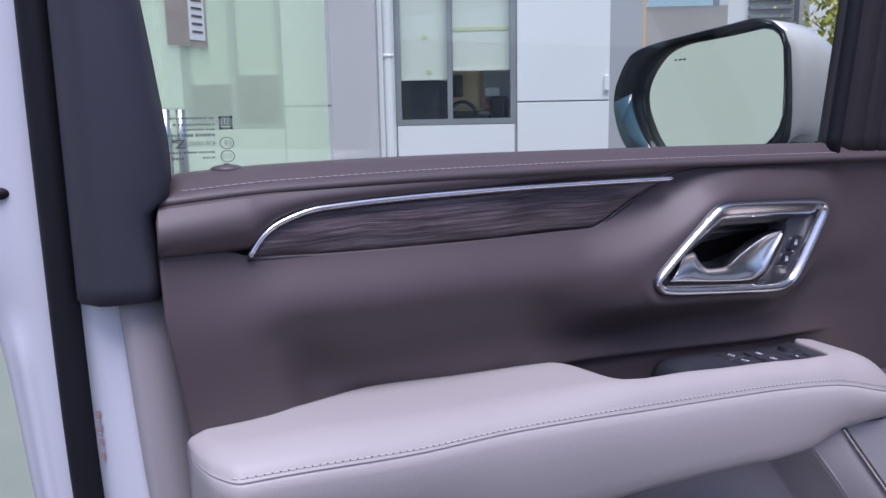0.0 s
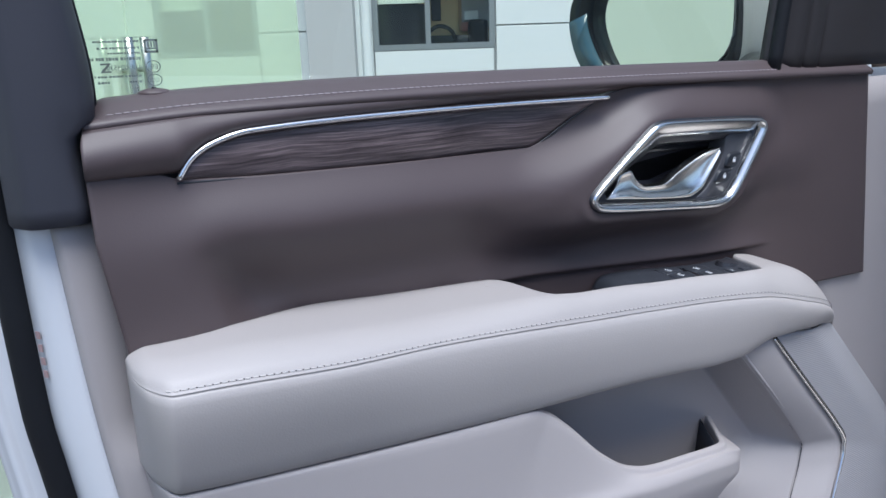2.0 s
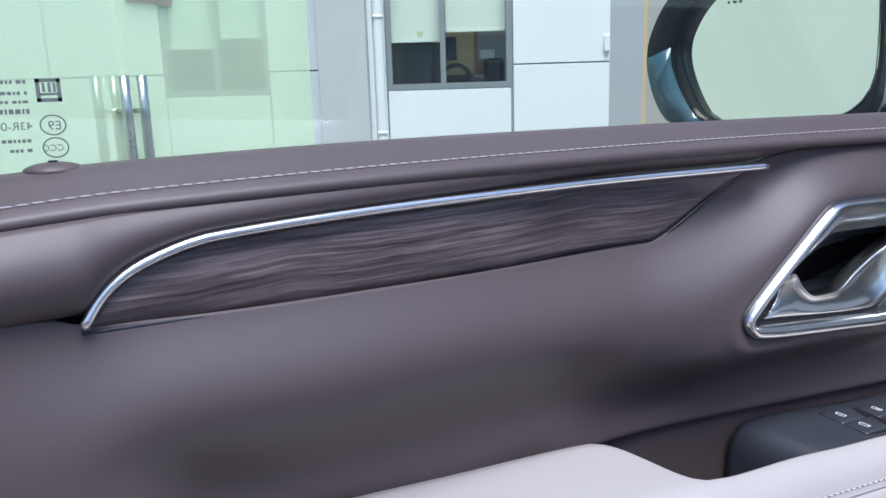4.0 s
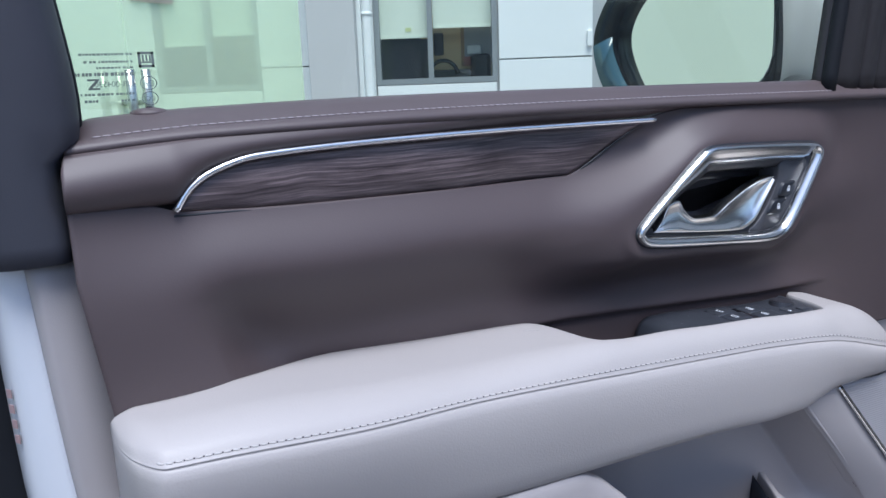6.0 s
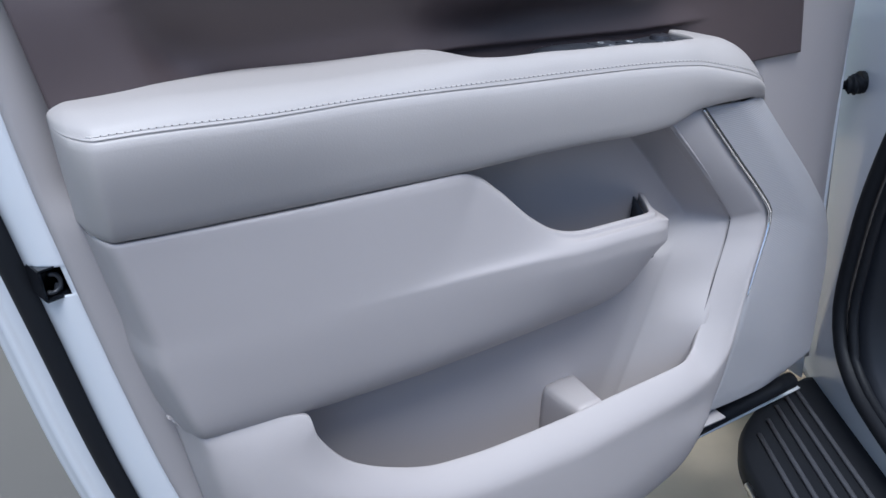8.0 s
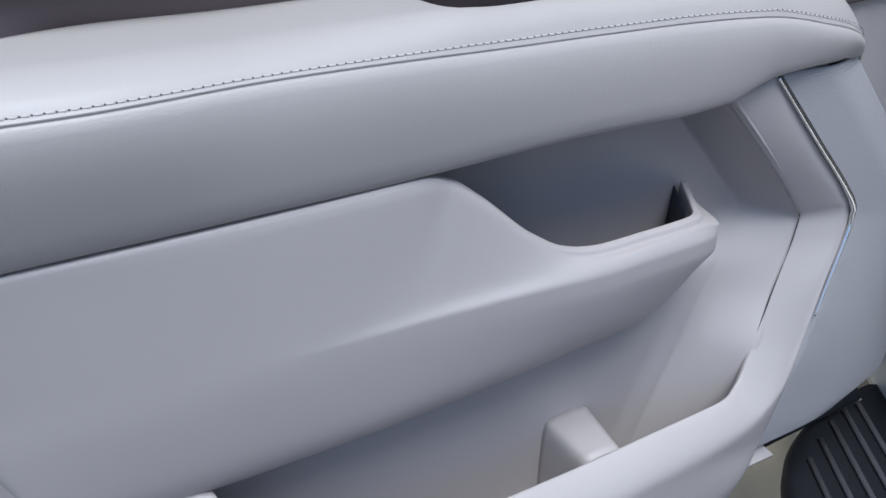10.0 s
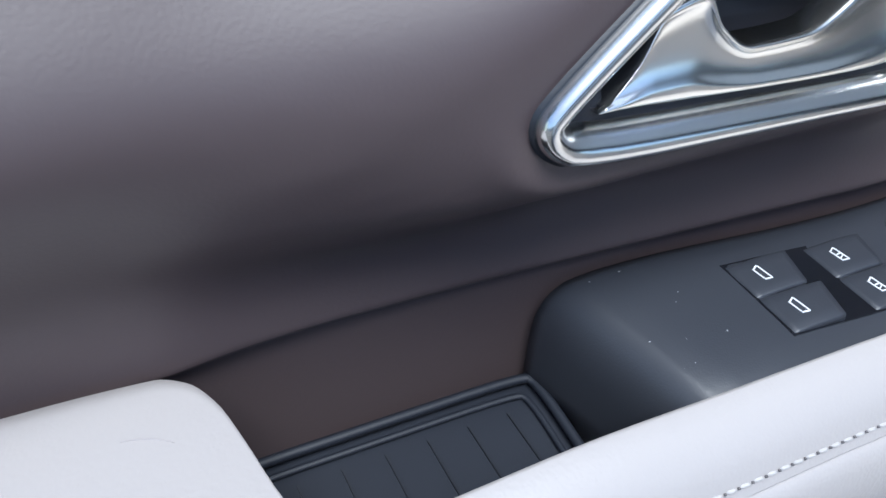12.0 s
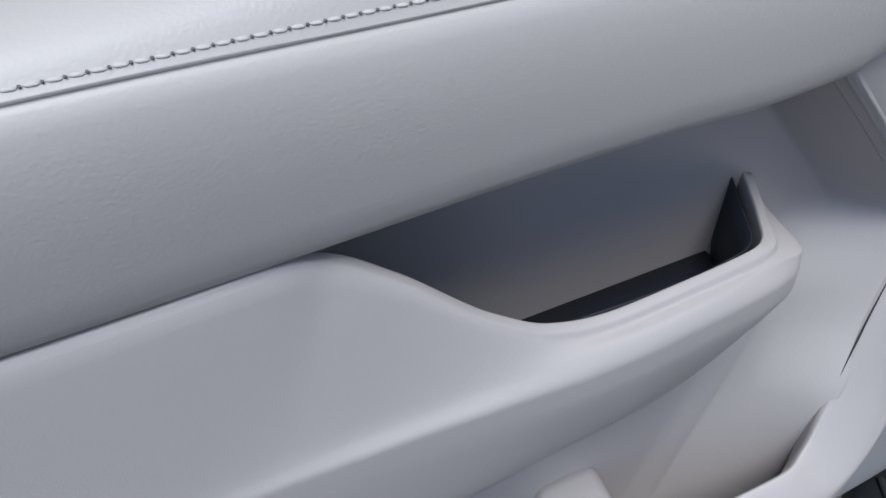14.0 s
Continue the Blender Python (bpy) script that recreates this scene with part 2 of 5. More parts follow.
def tube(name, path, radius, material, parent=None, label="", sides=10, flat=1.0, up=(0, 0, 1), closed=False):
    """A rod along a path; flat squeezes it across up."""
    p = np.array(path, float)
    tan = np.gradient(p, axis=0)
    if closed:
        tan = np.roll(p, -1, 0) - np.roll(p, 1, 0)
    tan /= np.linalg.norm(tan, axis=1)[:, None] + 1e-12
    steep = abs(tan @ np.array(up, float)).mean() > 0.95
    side = np.cross(tan, np.array((1.0, 0, 0) if steep else up, float))
    side /= np.linalg.norm(side, axis=1)[:, None] + 1e-12
    top = np.cross(side, tan)
    ang = np.linspace(0, 2 * np.pi, sides, endpoint=False)
    r = np.broadcast_to(np.asarray(radius, float), (len(p),))[:, None, None]
    ring = p[:, None] + r * (np.cos(ang)[None, :, None] * side[:, None] + flat * np.sin(ang)[None, :, None] * top[:, None])
    verts, faces, n = ring.reshape(-1, 3), [], len(p)
    for i in range(n if closed else n - 1):
        for j in range(sides):
            a, b = i * sides + j, i * sides + (j + 1) % sides
            c, d = ((i + 1) % n) * sides + (j + 1) % sides, ((i + 1) % n) * sides + j
            faces.append((a, b, c, d))
    if not closed:
        faces += [tuple(range(sides))[::-1], tuple(range((n - 1) * sides, n * sides))]
    return link(name, from_faces(name, verts, faces), material, parent, label)


def box_bm(bm, size, m, bevel=0.0, seg=2):
    r = bmesh.ops.create_cube(bm, size=1.0, matrix=m @ Matrix.Diagonal((*size, 1)))
    if bevel:
        es = list({e for v in r["verts"] for e in v.link_edges})
        bmesh.ops.bevel(bm, geom=es, offset=bevel, segments=seg, affect="EDGES", profile=0.5)


def part(name, bm, material, parent=None, label="", flat=True):
    me = bpy.data.meshes.new(name)
    bm.normal_update()
    bm.to_mesh(me)
    bm.free()
    if not flat:
        me.polygons.foreach_set("use_smooth", [True] * len(me.polygons))
    return link(name, me, material, parent, label)


def block(name, size, m, material, parent=None, label="", bevel=0.0, seg=2):
    bm = bmesh.new()
    box_bm(bm, size, m, bevel, seg)
    return part(name, bm, material, parent, label)


def rounded(poly, times=3):
    """Cut the corners of a closed outline."""
    p = np.array(poly, float)
    for _ in range(times):
        q = np.roll(p, -1, 0)
        p = np.stack([0.75 * p + 0.25 * q, 0.25 * p + 0.75 * q], 1).reshape(-1, p.shape[1])
    return p


def inset(poly, d):
    """The outline (x, z), moved inwards by d (a number, or one for each point)."""
    p = np.array(poly, float)
    t = np.roll(p, -1, 0) - np.roll(p, 1, 0)
    t /= np.linalg.norm(t, axis=1)[:, None] + 1e-12
    n = np.stack([-t[:, 1], t[:, 0]], 1)
    area = (p[:, 0] * np.roll(p[:, 1], -1) - p[:, 1] * np.roll(p[:, 0], -1)).sum()
    return p + n * np.sign(area) * np.broadcast_to(d, (len(p),))[:, None]


def plate(name, poly, y_of, steps, material, parent=None, label="", cap=True, lean=0.0):
    """A shaped plate or ring: the outline is drawn in and pushed out step by step (inset, y)."""
    rings = []
    for d, y in steps:
        q = inset(poly, d)
        rings.append(np.stack([q[:, 0], y_of(q[:, 0]) + y + lean * (q[:, 1] - poly[:, 1].mean()), q[:, 1]], 1))
    g = np.array(rings)
    n, k = g.shape[1], g.shape[0]
    faces = [(r * n + i, r * n + (i + 1) % n, (r + 1) * n + (i + 1) % n, (r + 1) * n + i) for r in range(k - 1) for i in range(n)]
    if cap:
        faces.append(tuple(range((k - 1) * n, k * n)))
    me = from_faces(name, g.reshape(-1, 3), faces)
    bm = bmesh.new()
    bm.from_mesh(me)
    bmesh.ops.recalc_face_normals(bm, faces=bm.faces)
    bm.to_mesh(me)
    bm.free()
    me.polygons.foreach_set("use_smooth", [True] * len(me.polygons))
    return link(name, me, material, parent, label)


def stitches(name, path, pitch, size, lean, material, parent):
    """A row of separate thread stitches along a path."""
    p = np.array(path, float)
    t = np.r_[0, np.cumsum(np.linalg.norm(np.diff(p, axis=0), axis=1))]
    verts, faces = [], []
    for k in range(int(t[-1] / pitch)):
        s = (k + 0.5) * pitch
        c = Vector([np.interp(s, t, p[:, a]) for a in range(3)])
        d = Vector([np.interp(s + 0.001, t, p[:, a]) for a in range(3)]) - c
        d.normalize()
        w = d.cross(Vector(lean)).normalized()
        u = w.cross(d)
        o = len(verts)
        for e, fat in ((-0.5, 0.35), (-0.25, 1), (0.25, 1), (0.5, 0.35)):
            for a, b in ((-1, -1), (1, -1), (1, 1), (-1, 1)):
                verts.append(c + d * e * size[0] + w * (a * size[1] / 2 * fat + e * size[1] * 0.25) + u * b * size[2] / 2 * fat)
        for r in range(3):
            for i in range(4):
                faces.append((o + r * 4 + i, o + r * 4 + (i + 1) % 4, o + r * 4 + 4 + (i + 1) % 4, o + r * 4 + 4 + i))
        faces += [(o + 3, o + 2, o + 1, o), (o + 12, o + 13, o + 14, o + 15)]
    ob = link(name, from_faces(name, verts, faces), material, parent)
    ob["kind"] = "stuff"
    return ob


# ---- ground ----
def ground():
    g = np.zeros((60, 60, 3))
    a = np.linspace(-1, 1, 60)
    r = np.sign(a) * np.abs(a) ** 3 * 400
    g[:, :, 0], g[:, :, 1] = r[:, None], r[None, :]
    ob = sheet("ground", g, GROUND, out=(0, 0, 1), thick=0)
    tagged(ob, "worn grey forecourt ground", "ground", kind="structure")


ground()

# ---- the open car door ----
door = thing("car", (0.9, 0.3, 0.0), "white car with its brown and grey leather front door open", "car")

wood_y = f1([(-0.36, -0.012), (-0.29, 0.0), (-0.1, 0.025), (0.05, 0.046), (0.146, 0.046), (0.4, 0.045), (0.62, 0.046)])
low_y = f1([(-0.36, -0.025), (-0.30, -0.022), (-0.255, -0.008), (-0.19, 0.022), (-0.08, 0.031), (-0.02, 0.038), (0.03, 0.045), (0.15, 0.048), (0.62, 0.046)])
dark_top = f1([(-0.36, 1.3045), (-0.305, 1.3025), (-0.288, 1.2973), (-0.157, 1.291), (0.05, 1.288), (0.066, 1.292), (0.125, 1.325), (0.15, 1.335), (0.2, 1.343), (0.62, 1.341)])
BEZEL = rounded([(0.1050, 1.2335), (0.1085, 1.2245), (0.1195, 1.2180), (0.185, 1.211), (0.284, 1.2015), (0.307, 1.2035), (0.322, 1.213), (0.345, 1.248), (0.3625, 1.277), (0.3665, 1.286), (0.3645, 1.2935), (0.357, 1.298), (0.345, 1.2998), (0.294, 1.3025), (0.212, 1.3055), (0.196, 1.3045), (0.185, 1.300), (0.145, 1.269), (0.110, 1.2405)], 2)
BEZEL_SHIFT = 0.0028
BEZEL = BEZEL + (BEZEL_SHIFT, 0)
bez_y = lambda x: 0.012 + (np.asarray(x) - 0.11) * 0.083


def outside(poly, x, z):
    """How far points lie outside a convex outline (negative within)."""
    p, q = poly, np.roll(poly, -1, 0)
    area = (p[:, 0] * q[:, 1] - p[:, 1] * q[:, 0]).sum()
    t = q - p
    n = np.stack([t[:, 1], -t[:, 0]], 1) * np.sign(area)
    n /= np.linalg.norm(n, axis=1)[:, None] + 1e-12
    x, z = np.asarray(x)[..., None], np.asarray(z)[..., None]
    return ((x - p[:, 0]) * n[:, 0] + (z - p[:, 1]) * n[:, 1]).max(-1)


# rails of the panel's relief, from the shoulder under the wood down to the hollow's core
shoulder_y = f1([(-0.36, -0.020), (-0.28, -0.013), (-0.2, -0.006), (-0.1, 0.006), (0.0, 0.018), (0.05, 0.0235), (0.1, 0.0265), (0.2, 0.028), (0.36, 0.033), (0.45, 0.042), (0.53, 0.046), (0.62, 0.046)])
core_y = f1([(-0.36, -0.024), (-0.29, -0.0195), (-0.268, -0.012), (-0.250, 0.006), (-0.235, 0.018), (-0.21, 0.025), (-0.15, 0.0315), (-0.08, 0.0375), (0.0, 0.0430), (0.06, 0.0475), (0.14, 0.0500), (0.34, 0.0510), (0.42, 0.0465), (0.53, 0.046), (0.62, 0.046)])
lower_wall = f1([(1.05, 0.0), (1.10, 0.003), (1.140, 0.0050), (1.1475, 0.0045), (1.1520, -0.0004), (1.155, -0.0010), (1.2, -0.0010)])
RAIL_Z = np.array([1.1535, 1.183, 1.250, 1.292, 1.345])


def rail_weights(z):
    """Natural cubic spline weights of the five rails at heights z."""
    h = np.diff(RAIL_Z)
    a, r = np.zeros((5, 5)), np.zeros((5, 5))
    a[0, 0] = a[4, 4] = 1
    for k in (1, 2, 3):
        a[k, k - 1:k + 2] = h[k - 1], 2 * (h[k - 1] + h[k]), h[k]
        r[k, k - 1:k + 2] = 6 / h[k - 1], -6 / h[k - 1] - 6 / h[k], 6 / h[k]
    bend = np.linalg.solve(a, r)
    z = np.clip(z, RAIL_Z[0], RAIL_Z[4])
    k = np.clip(np.searchsorted(RAIL_Z, z) - 1, 0, 3)
    p, q, one = (RAIL_Z[k + 1] - z) / h[k], (z - RAIL_Z[k]) / h[k], np.eye(5)
    cubic = lambda t: ((t ** 3 - t) * h[k] ** 2 / 6)[..., None]
    return p[..., None] * one[k] + q[..., None] * one[k + 1] + cubic(p) * bend[k] + cubic(q) * bend[k + 1]


def dark_y(x, z):
    """The relief of the leather panel: a shoulder under the wood, a scallop below it, a swell round the pull."""
    x, z = np.broadcast_arrays(np.asarray(x, float), np.asarray(z, float))
    fold = z + 0.05 * np.clip(x - 0.05, 0, 0.25) * (1 - step(1.18, 1.21, z))
    flare = x + 0.35 * np.clip(z - 1.175, -0.02, 0.06)
    rails = np.stack([low_y(x) - 0.001 * (1 - step(0.36, 0.42, x)), core_y(flare), shoulder_y(x), wood_y(x), wood_y(x)], -1)
    y = (rail_weights(fold) * rails).sum(-1)
    y = np.where(fold < RAIL_Z[0], low_y(x) + lower_wall(fold) * (1 - step(0.36, 0.42, x)), y)
    y = y + 0.006 * (1 - step(-0.05, 0.012, x)) * step(-0.27, -0.2, x) * (1 - step(1.152, 1.180, z)) * step(1.10, 1.14, z)
    d = outside(BEZEL, x, z)
    swell = 1 - step(0.002, 0.050 + 0.08 * (1 - step(0.0, 0.17, x)), d)
    swell = swell * step(1.164, 1.212, z) * step(-0.002, 0.055, (x - 0.055) * 0.455 - (z - 1.2885) * 0.89)
    lip = 0.0025 * np.exp(-((d - 0.010) / 0.006) ** 2) * (1 - step(1.212, 1.245, z))
    return y * (1 - swell) + (bez_y(x) + 0.001) * swell - lip


def upper_panel():
    us = np.linspace(0, 1, 290)
    vs = np.linspace(0, 1, 140)
    g = np.zeros((290, 140, 3))
    for j, v in enumerate(vs):
        left = -0.340 + (-0.3545 + 0.340) * min(1, max(0, (v - 0.3) / 0.5))
        right = 0.588 - 0.034 * v
        x = left + (right - left) * us
        z = 1.073 + (dark_top(x) - 1.073) * v
        g[:, j, 0], g[:, j, 1], g[:, j, 2] = x, dark_y(x, z), z
    sheet("upper_panel", g, LEATHER_DARK, door, "dark brown leather panel with a scalloped hollow", thick=0.004,
          keep=lambda c: outside(BEZEL, c[0], c[2]) > -0.007)
    # dark backing that closes the panel from behind
    g = np.array([[(x, 0.080 - 0.03 * (x < -0.3), z) for x in np.linspace(-0.352, 0.55, 12)] for z in np.linspace(1.075, 1.338, 6)])
    sheet("panel_backing", g, PLASTIC_BLACK, door, thick=0.002)


upper_panel()

# belt pad above the wood and the stitched ledge under the glass
crease_y = f1([(-0.36, 0.002), (-0.2, 0.013), (-0.05, 0.026), (0.08, 0.037), (0.2, 0.041), (0.6, 0.043)])
glass_y = f1([(-0.4, 0.052), (0.6, 0.074)])
crease_z = f1([(-0.36, 1.341), (-0.26, 1.347), (-0.1, 1.349), (0.1, 1.348), (0.45, 1.344), (0.6, 1.342)])
pad_low = f1([(-0.36, 1.302), (-0.29, 1.302), (-0.276, 1.314), (-0.262, 1.3225), (-0.229, 1.330), (-0.107, 1.3340), (0.01, 1.3353), (0.13, 1.3358), (0.2, 1.342), (0.6, 1.3415)])


def belt():
    x = np.concatenate([np.linspace(-0.355, -0.2, 60), np.linspace(-0.197, 0.553, 120)])
    cols = []
    for v in np.linspace(0, 1, 17):
        lo, hi = pad_low(x), crease_z(x) - 0.002
        z = lo + (hi - lo) * v
        base = (wood_y(x) + 0.003) * (1 - v) + crease_y(x) * v
        bulge = math.sin(math.pi * v) ** 0.7 if v < 0.5 else 0.38 + 0.62 * math.sin(math.pi * v)
        y = base - (0.002 + 0.32 * (hi - lo)) * bulge
        xx = np.maximum(x, -0.355 + 0.004 * step(1.328, 1.345, z))
        cols.append(np.stack([xx, y, z], 1))
    sheet("belt_pad", np.stack(cols, 1), LEATHER_DARK, door, "padded brown leather roll", thick=0.004)
    x = np.concatenate([np.linspace(-0.352, -0.325, 10), np.linspace(-0.32, 0.553, 140)])
    drop = 0.004 * (1 - step(-0.350, -0.332, x))
    cols = []
    for f, dz in ((-0.003, -0.004), (-0.0045, 0.0), (-0.002, 0.003), (0.1, 0.0055), (0.3, 0.0085), (0.5, 0.0125), (0.7, 0.016), (0.9, 0.0175), (1.0, 0.016), (1.02, 0.005)):
        y = crease_y(x) + (f if f < 0 else f * (glass_y(x) - 0.004 - crease_y(x)))
        z = crease_z(x) + dz - drop * step(0.05, 0.3, f)
        cols.append(np.stack([x, y, z], 1))
    ledge = sheet("belt_ledge", np.stack(cols, 1), LEATHER_DARK, door, "stitched brown leather ledge under the glass", thick=0.003)
    xs = np.linspace(-0.335, 0.40, 200)
    path = np.stack([xs, crease_y(xs) + 0.13 * (glass_y(xs) - 0.004 - crease_y(xs)), crease_z(xs) + 0.0063], 1)
    stitches("stitching", path, 0.0062, (0.0056, 0.0011, 0.0006), (0, -0.5, 1), THREAD, ledge)
    # lock pin surround
    bm = bmesh.new()
    bmesh.ops.create_uvsphere(bm, u_segments=24, v_segments=12, radius=1.0, matrix=Matrix.Translation((-0.295, 0.0475, 1.3615)) @ Matrix.Diagonal((0.0135, 0.0115, 0.0042, 1)))
    knob = part("lock_pin_surround", bm, LEATHER_DARK, door, "small domed lock pin surround", flat=False)
    bm = bmesh.new()
    bmesh.ops.create_cone(bm, cap_ends=True, segments=16, radius1=0.0024, radius2=0.002, depth=0.002, matrix=Matrix.Translation((-0.295, 0.047, 1.3654)))
    part("lock_pin", bm, PLASTIC_BLACK, knob)


belt()


def wood_trim():
    low = [(-0.289, 1.2965), (-0.157, 1.2905), (0.017, 1.2885), (0.055, 1.2885), (0.068, 1.293), (0.10, 1.311), (0.140, 1.3305)]
    low = curve(low, 90)
    top = curve([(-0.289, 1.298), (-0.276, 1.312), (-0.262, 1.3205), (-0.229, 1.328), (-0.107, 1.3318), (0.01, 1.3328), (0.143, 1.3322)], 90)
    g = np.zeros((90, 11, 3))
    for j, v in enumerate(np.linspace(0, 1, 11)):
        x = low[:, 0] * (1 - v) + top[:, 0] * v
        g[:, j, 0], g[:, j, 2] = x, low[:, 1] * (1 - v) + top[:, 1] * v
        g[:, j, 1] = wood_y(x) + 0.001 - 0.0025 * math.sin(math.pi * v)
    w = sheet("wood_trim", g, WOOD, door, "dark grained wood veneer inlay", thick=0.003)
    line = [(-0.2898, 1.2975), (-0.279, 1.3120), (-0.2635, 1.3218), (-0.230, 1.3302), (-0.107, 1.3340), (0.01, 1.3352), (0.146, 1.3347)]
    p = curve(line, 110)
    path = np.stack([p[:, 0], wood_y(p[:, 0]) - 0.0025 - 0.008 * step(-0.15, 0.05, p[:, 0]), p[:, 1] - 0.0012 * step(-0.15, 0.05, p[:, 0])], 1)
    r = 0.0024 + 0.0004 * np.sin(np.linspace(0, math.pi, 110))
    tube("chrome_strip", path, r, SATIN, w, "thin bright chrome strip", sides=12, flat=1.15, up=(0, 1, 0))
    p = curve([(-0.291, 1.294), (-0.157, 1.289), (0.017, 1.287), (0.055, 1.287), (0.07, 1.2925), (0.1, 1.3095), (0.146, 1.334)], 110)
    tube("shadow_gap", np.stack([p[:, 0], wood_y(p[:, 0]) + 0.001, p[:, 1]], 1), 0.0011, PLASTIC_BLACK, w, sides=6)


wood_trim()


def door_pull():
    rim = BEZEL - (BEZEL_SHIFT, 0)
    up = np.clip((rim[:, 1] - 1.268) / 0.028, 0, 1)
    wide = 1 + 0.75 * up * (rim[:, 0] > 0.15) * (rim[:, 0] < 0.345)
    bez = plate("handle_bezel", rim, bez_y, [(-0.0008, 0.012), (-0.0008, 0.0), (-0.0002, -0.0028), (0.0008, -0.0046), (0.0022, -0.0054), (0.004, -0.0053), (0.006 * wide, -0.0042), (0.008 * wide, -0.0018), (0.0095 * wide, 0.0015), (0.0105 * wide, 0.006), (0.0108 * wide, 0.014)],
                CHROME, door, "bright chrome bezel round the door pull", cap=False)
    plate("bezel_gap", inset(rim, -0.0018), bez_y, [(0.0, 0.010), (0.0, -0.0002), (0.003, -0.0002)], PLASTIC_BLACK, bez, cap=False)
    inner = inset(rim, 0.0105 * wide)
    plate("handle_cup", inner, bez_y, [(-0.0012, 0.003), (0.0005, 0.005), (0.0052, 0.0066), (0.0064, 0.0095), (0.009, 0.022), (0.013, 0.031), (0.018, 0.034)], PLASTIC_CUP, bez, "dark hollow cup behind the lever")
    face = rounded([(0.305, 1.2855), (0.348, 1.2835), (0.3515, 1.276), (0.326, 1.222), (0.310, 1.210), (0.277, 1.2105), (0.259, 1.2145), (0.277, 1.222), (0.295, 1.2445), (0.305, 1.264)], 2)
    plate("switch_plate", face, bez_y, [(0.0, 0.03), (0.0, 0.0058), (0.0010, 0.0045)], PLATE, bez, "dark grey plate beside the lever")
    # the lever: a paddle with a hump at its rear and a long swept blade
    low = [(0.127, 1.231), (0.136, 1.2298), (0.147, 1.2283), (0.159, 1.2268), (0.173, 1.2252), (0.193, 1.2230), (0.221, 1.2200), (0.2485, 1.2180), (0.268, 1.2240), (0.283, 1.2440), (0.2955, 1.2640)]
    high = [(0.1295, 1.2315), (0.141, 1.2410), (0.152, 1.2540), (0.1655, 1.2565), (0.172, 1.2465), (0.185, 1.2375), (0.209, 1.2365), (0.237, 1.2475), (0.261, 1.2580), (0.282, 1.2660), (0.295, 1.2685)]
    lo, hi = by_knots(low, 110), by_knots(high, 110)
    cols = []
    for v, push in ((0.0, 0.026), (0.0, 0.003), (0.015, 0.0012), (0.05, 0.0004), (0.18, 0.0006), (0.22, 0.0014), (0.4, 0.0022), (0.6, 0.0026), (0.78, 0.0022), (0.88, 0.0010), (0.94, 0.0002), (0.98, 0.0006), (1.0, 0.0022), (1.0, 0.012)):
        q = lo * (1 - v) + hi * v
        cols.append(np.stack([q[:, 0], bez_y(q[:, 0]) + 0.001 + push + 0.22 * (q[:, 1] - lo[:, 1]), q[:, 1]], 1))
    sheet("pull_lever", np.stack(cols, 1), POLISHED, bez, "polished chrome pull lever", thick=0)
    for k, c in enumerate((((0.3105, 1.2605), (0.333, 1.2612), (0.327, 1.2455), (0.304, 1.2452)), ((0.2965, 1.2435), (0.320, 1.2438), (0.313, 1.2280), (0.288, 1.2285)))):
        c = np.array(c)
        c = np.concatenate([[c[i] * 0.85 + c[i - 1] * 0.15, c[i] * 0.85 + c[(i + 1) % 4] * 0.15] for i in range(4)])
        q = rounded(c, 2)
        plate("lock_button", q, bez_y, [(-0.0009, 0.006), (-0.0009, 0.0041), (0.0002, 0.0041), (0.0004, 0.0026), (0.0014, 0.0020)], PLASTIC_BLACK, bez)
        m = q.mean(0)
        bm = bmesh.new()
        y = float(bez_y(m[0])) + 0.0017
        box_bm(bm, (0.0042, 0.0006, 0.0034), Matrix.Translation((m[0], y, m[1] - 0.001)), 0.0004)
        part("lock_icon", bm, ICON, bez)
        arc = [(m[0] + 0.0014 * math.cos(a) + 0.0006 * (1 - k), y, m[1] + 0.0008 + 0.0022 * math.sin(a)) for a in np.linspace(0, math.pi, 9)]
        tube("lock_shackle", arc, 0.0004, ICON, bez, sides=6, up=(0, 1, 0))

    bez.location.x += BEZEL_SHIFT


door_pull()

# ---- armrest ----
arm_back = f1([(-0.347, -0.024), (-0.30, -0.020), (-0.255, -0.004), (-0.19, 0.027), (-0.18, 0.0295), (-0.1, 0.036), (-0.03, 0.0375), (-0.003, 0.0365), (0.0065, 0.0315), (0.0135, 0.02), (0.0185, 0.0025), (0.0225, -0.0145), (0.0258, -0.0245),
               (0.0308, -0.0318), (0.0375, -0.0350), (0.05, -0.0352), (0.07, -0.0335), (0.11, -0.0308), (0.16, -0.0285), (0.22, -0.0267), (0.28, -0.0245), (0.318, -0.022), (0.328, 0.0), (0.334, 0.035), (0.35, 0.046), (0.465, 0.046)])
arm_top = f1([(-0.347, 1.170), (-0.33, 1.1755), (-0.28, 1.1755), (-0.18, 1.1685), (-0.1, 1.1630), (-0.02, 1.1605), (0.03, 1.1588), (0.07, 1.1546), (0.11, 1.1525), (0.16, 1.1481), (0.22, 1.1445), (0.28, 1.139), (0.318, 1.137), (0.365, 1.131), (0.386, 1.1236), (0.417, 1.107), (0.4526, 1.070), (0.464, 1.050)])
seam_y = f1([(-0.347, -0.030), (-0.343, -0.056), (-0.335, -0.076), (-0.318, -0.0895), (-0.3, -0.0899), (-0.2, -0.0858), (-0.1, -0.0725), (-0.03, -0.0663), (0.05, -0.0596), (0.15, -0.0538), (0.22, -0.0508), (0.3, -0.0495), (0.37, -0.0463), (0.405, -0.039), (0.435, -0.026), (0.464, -0.004)])
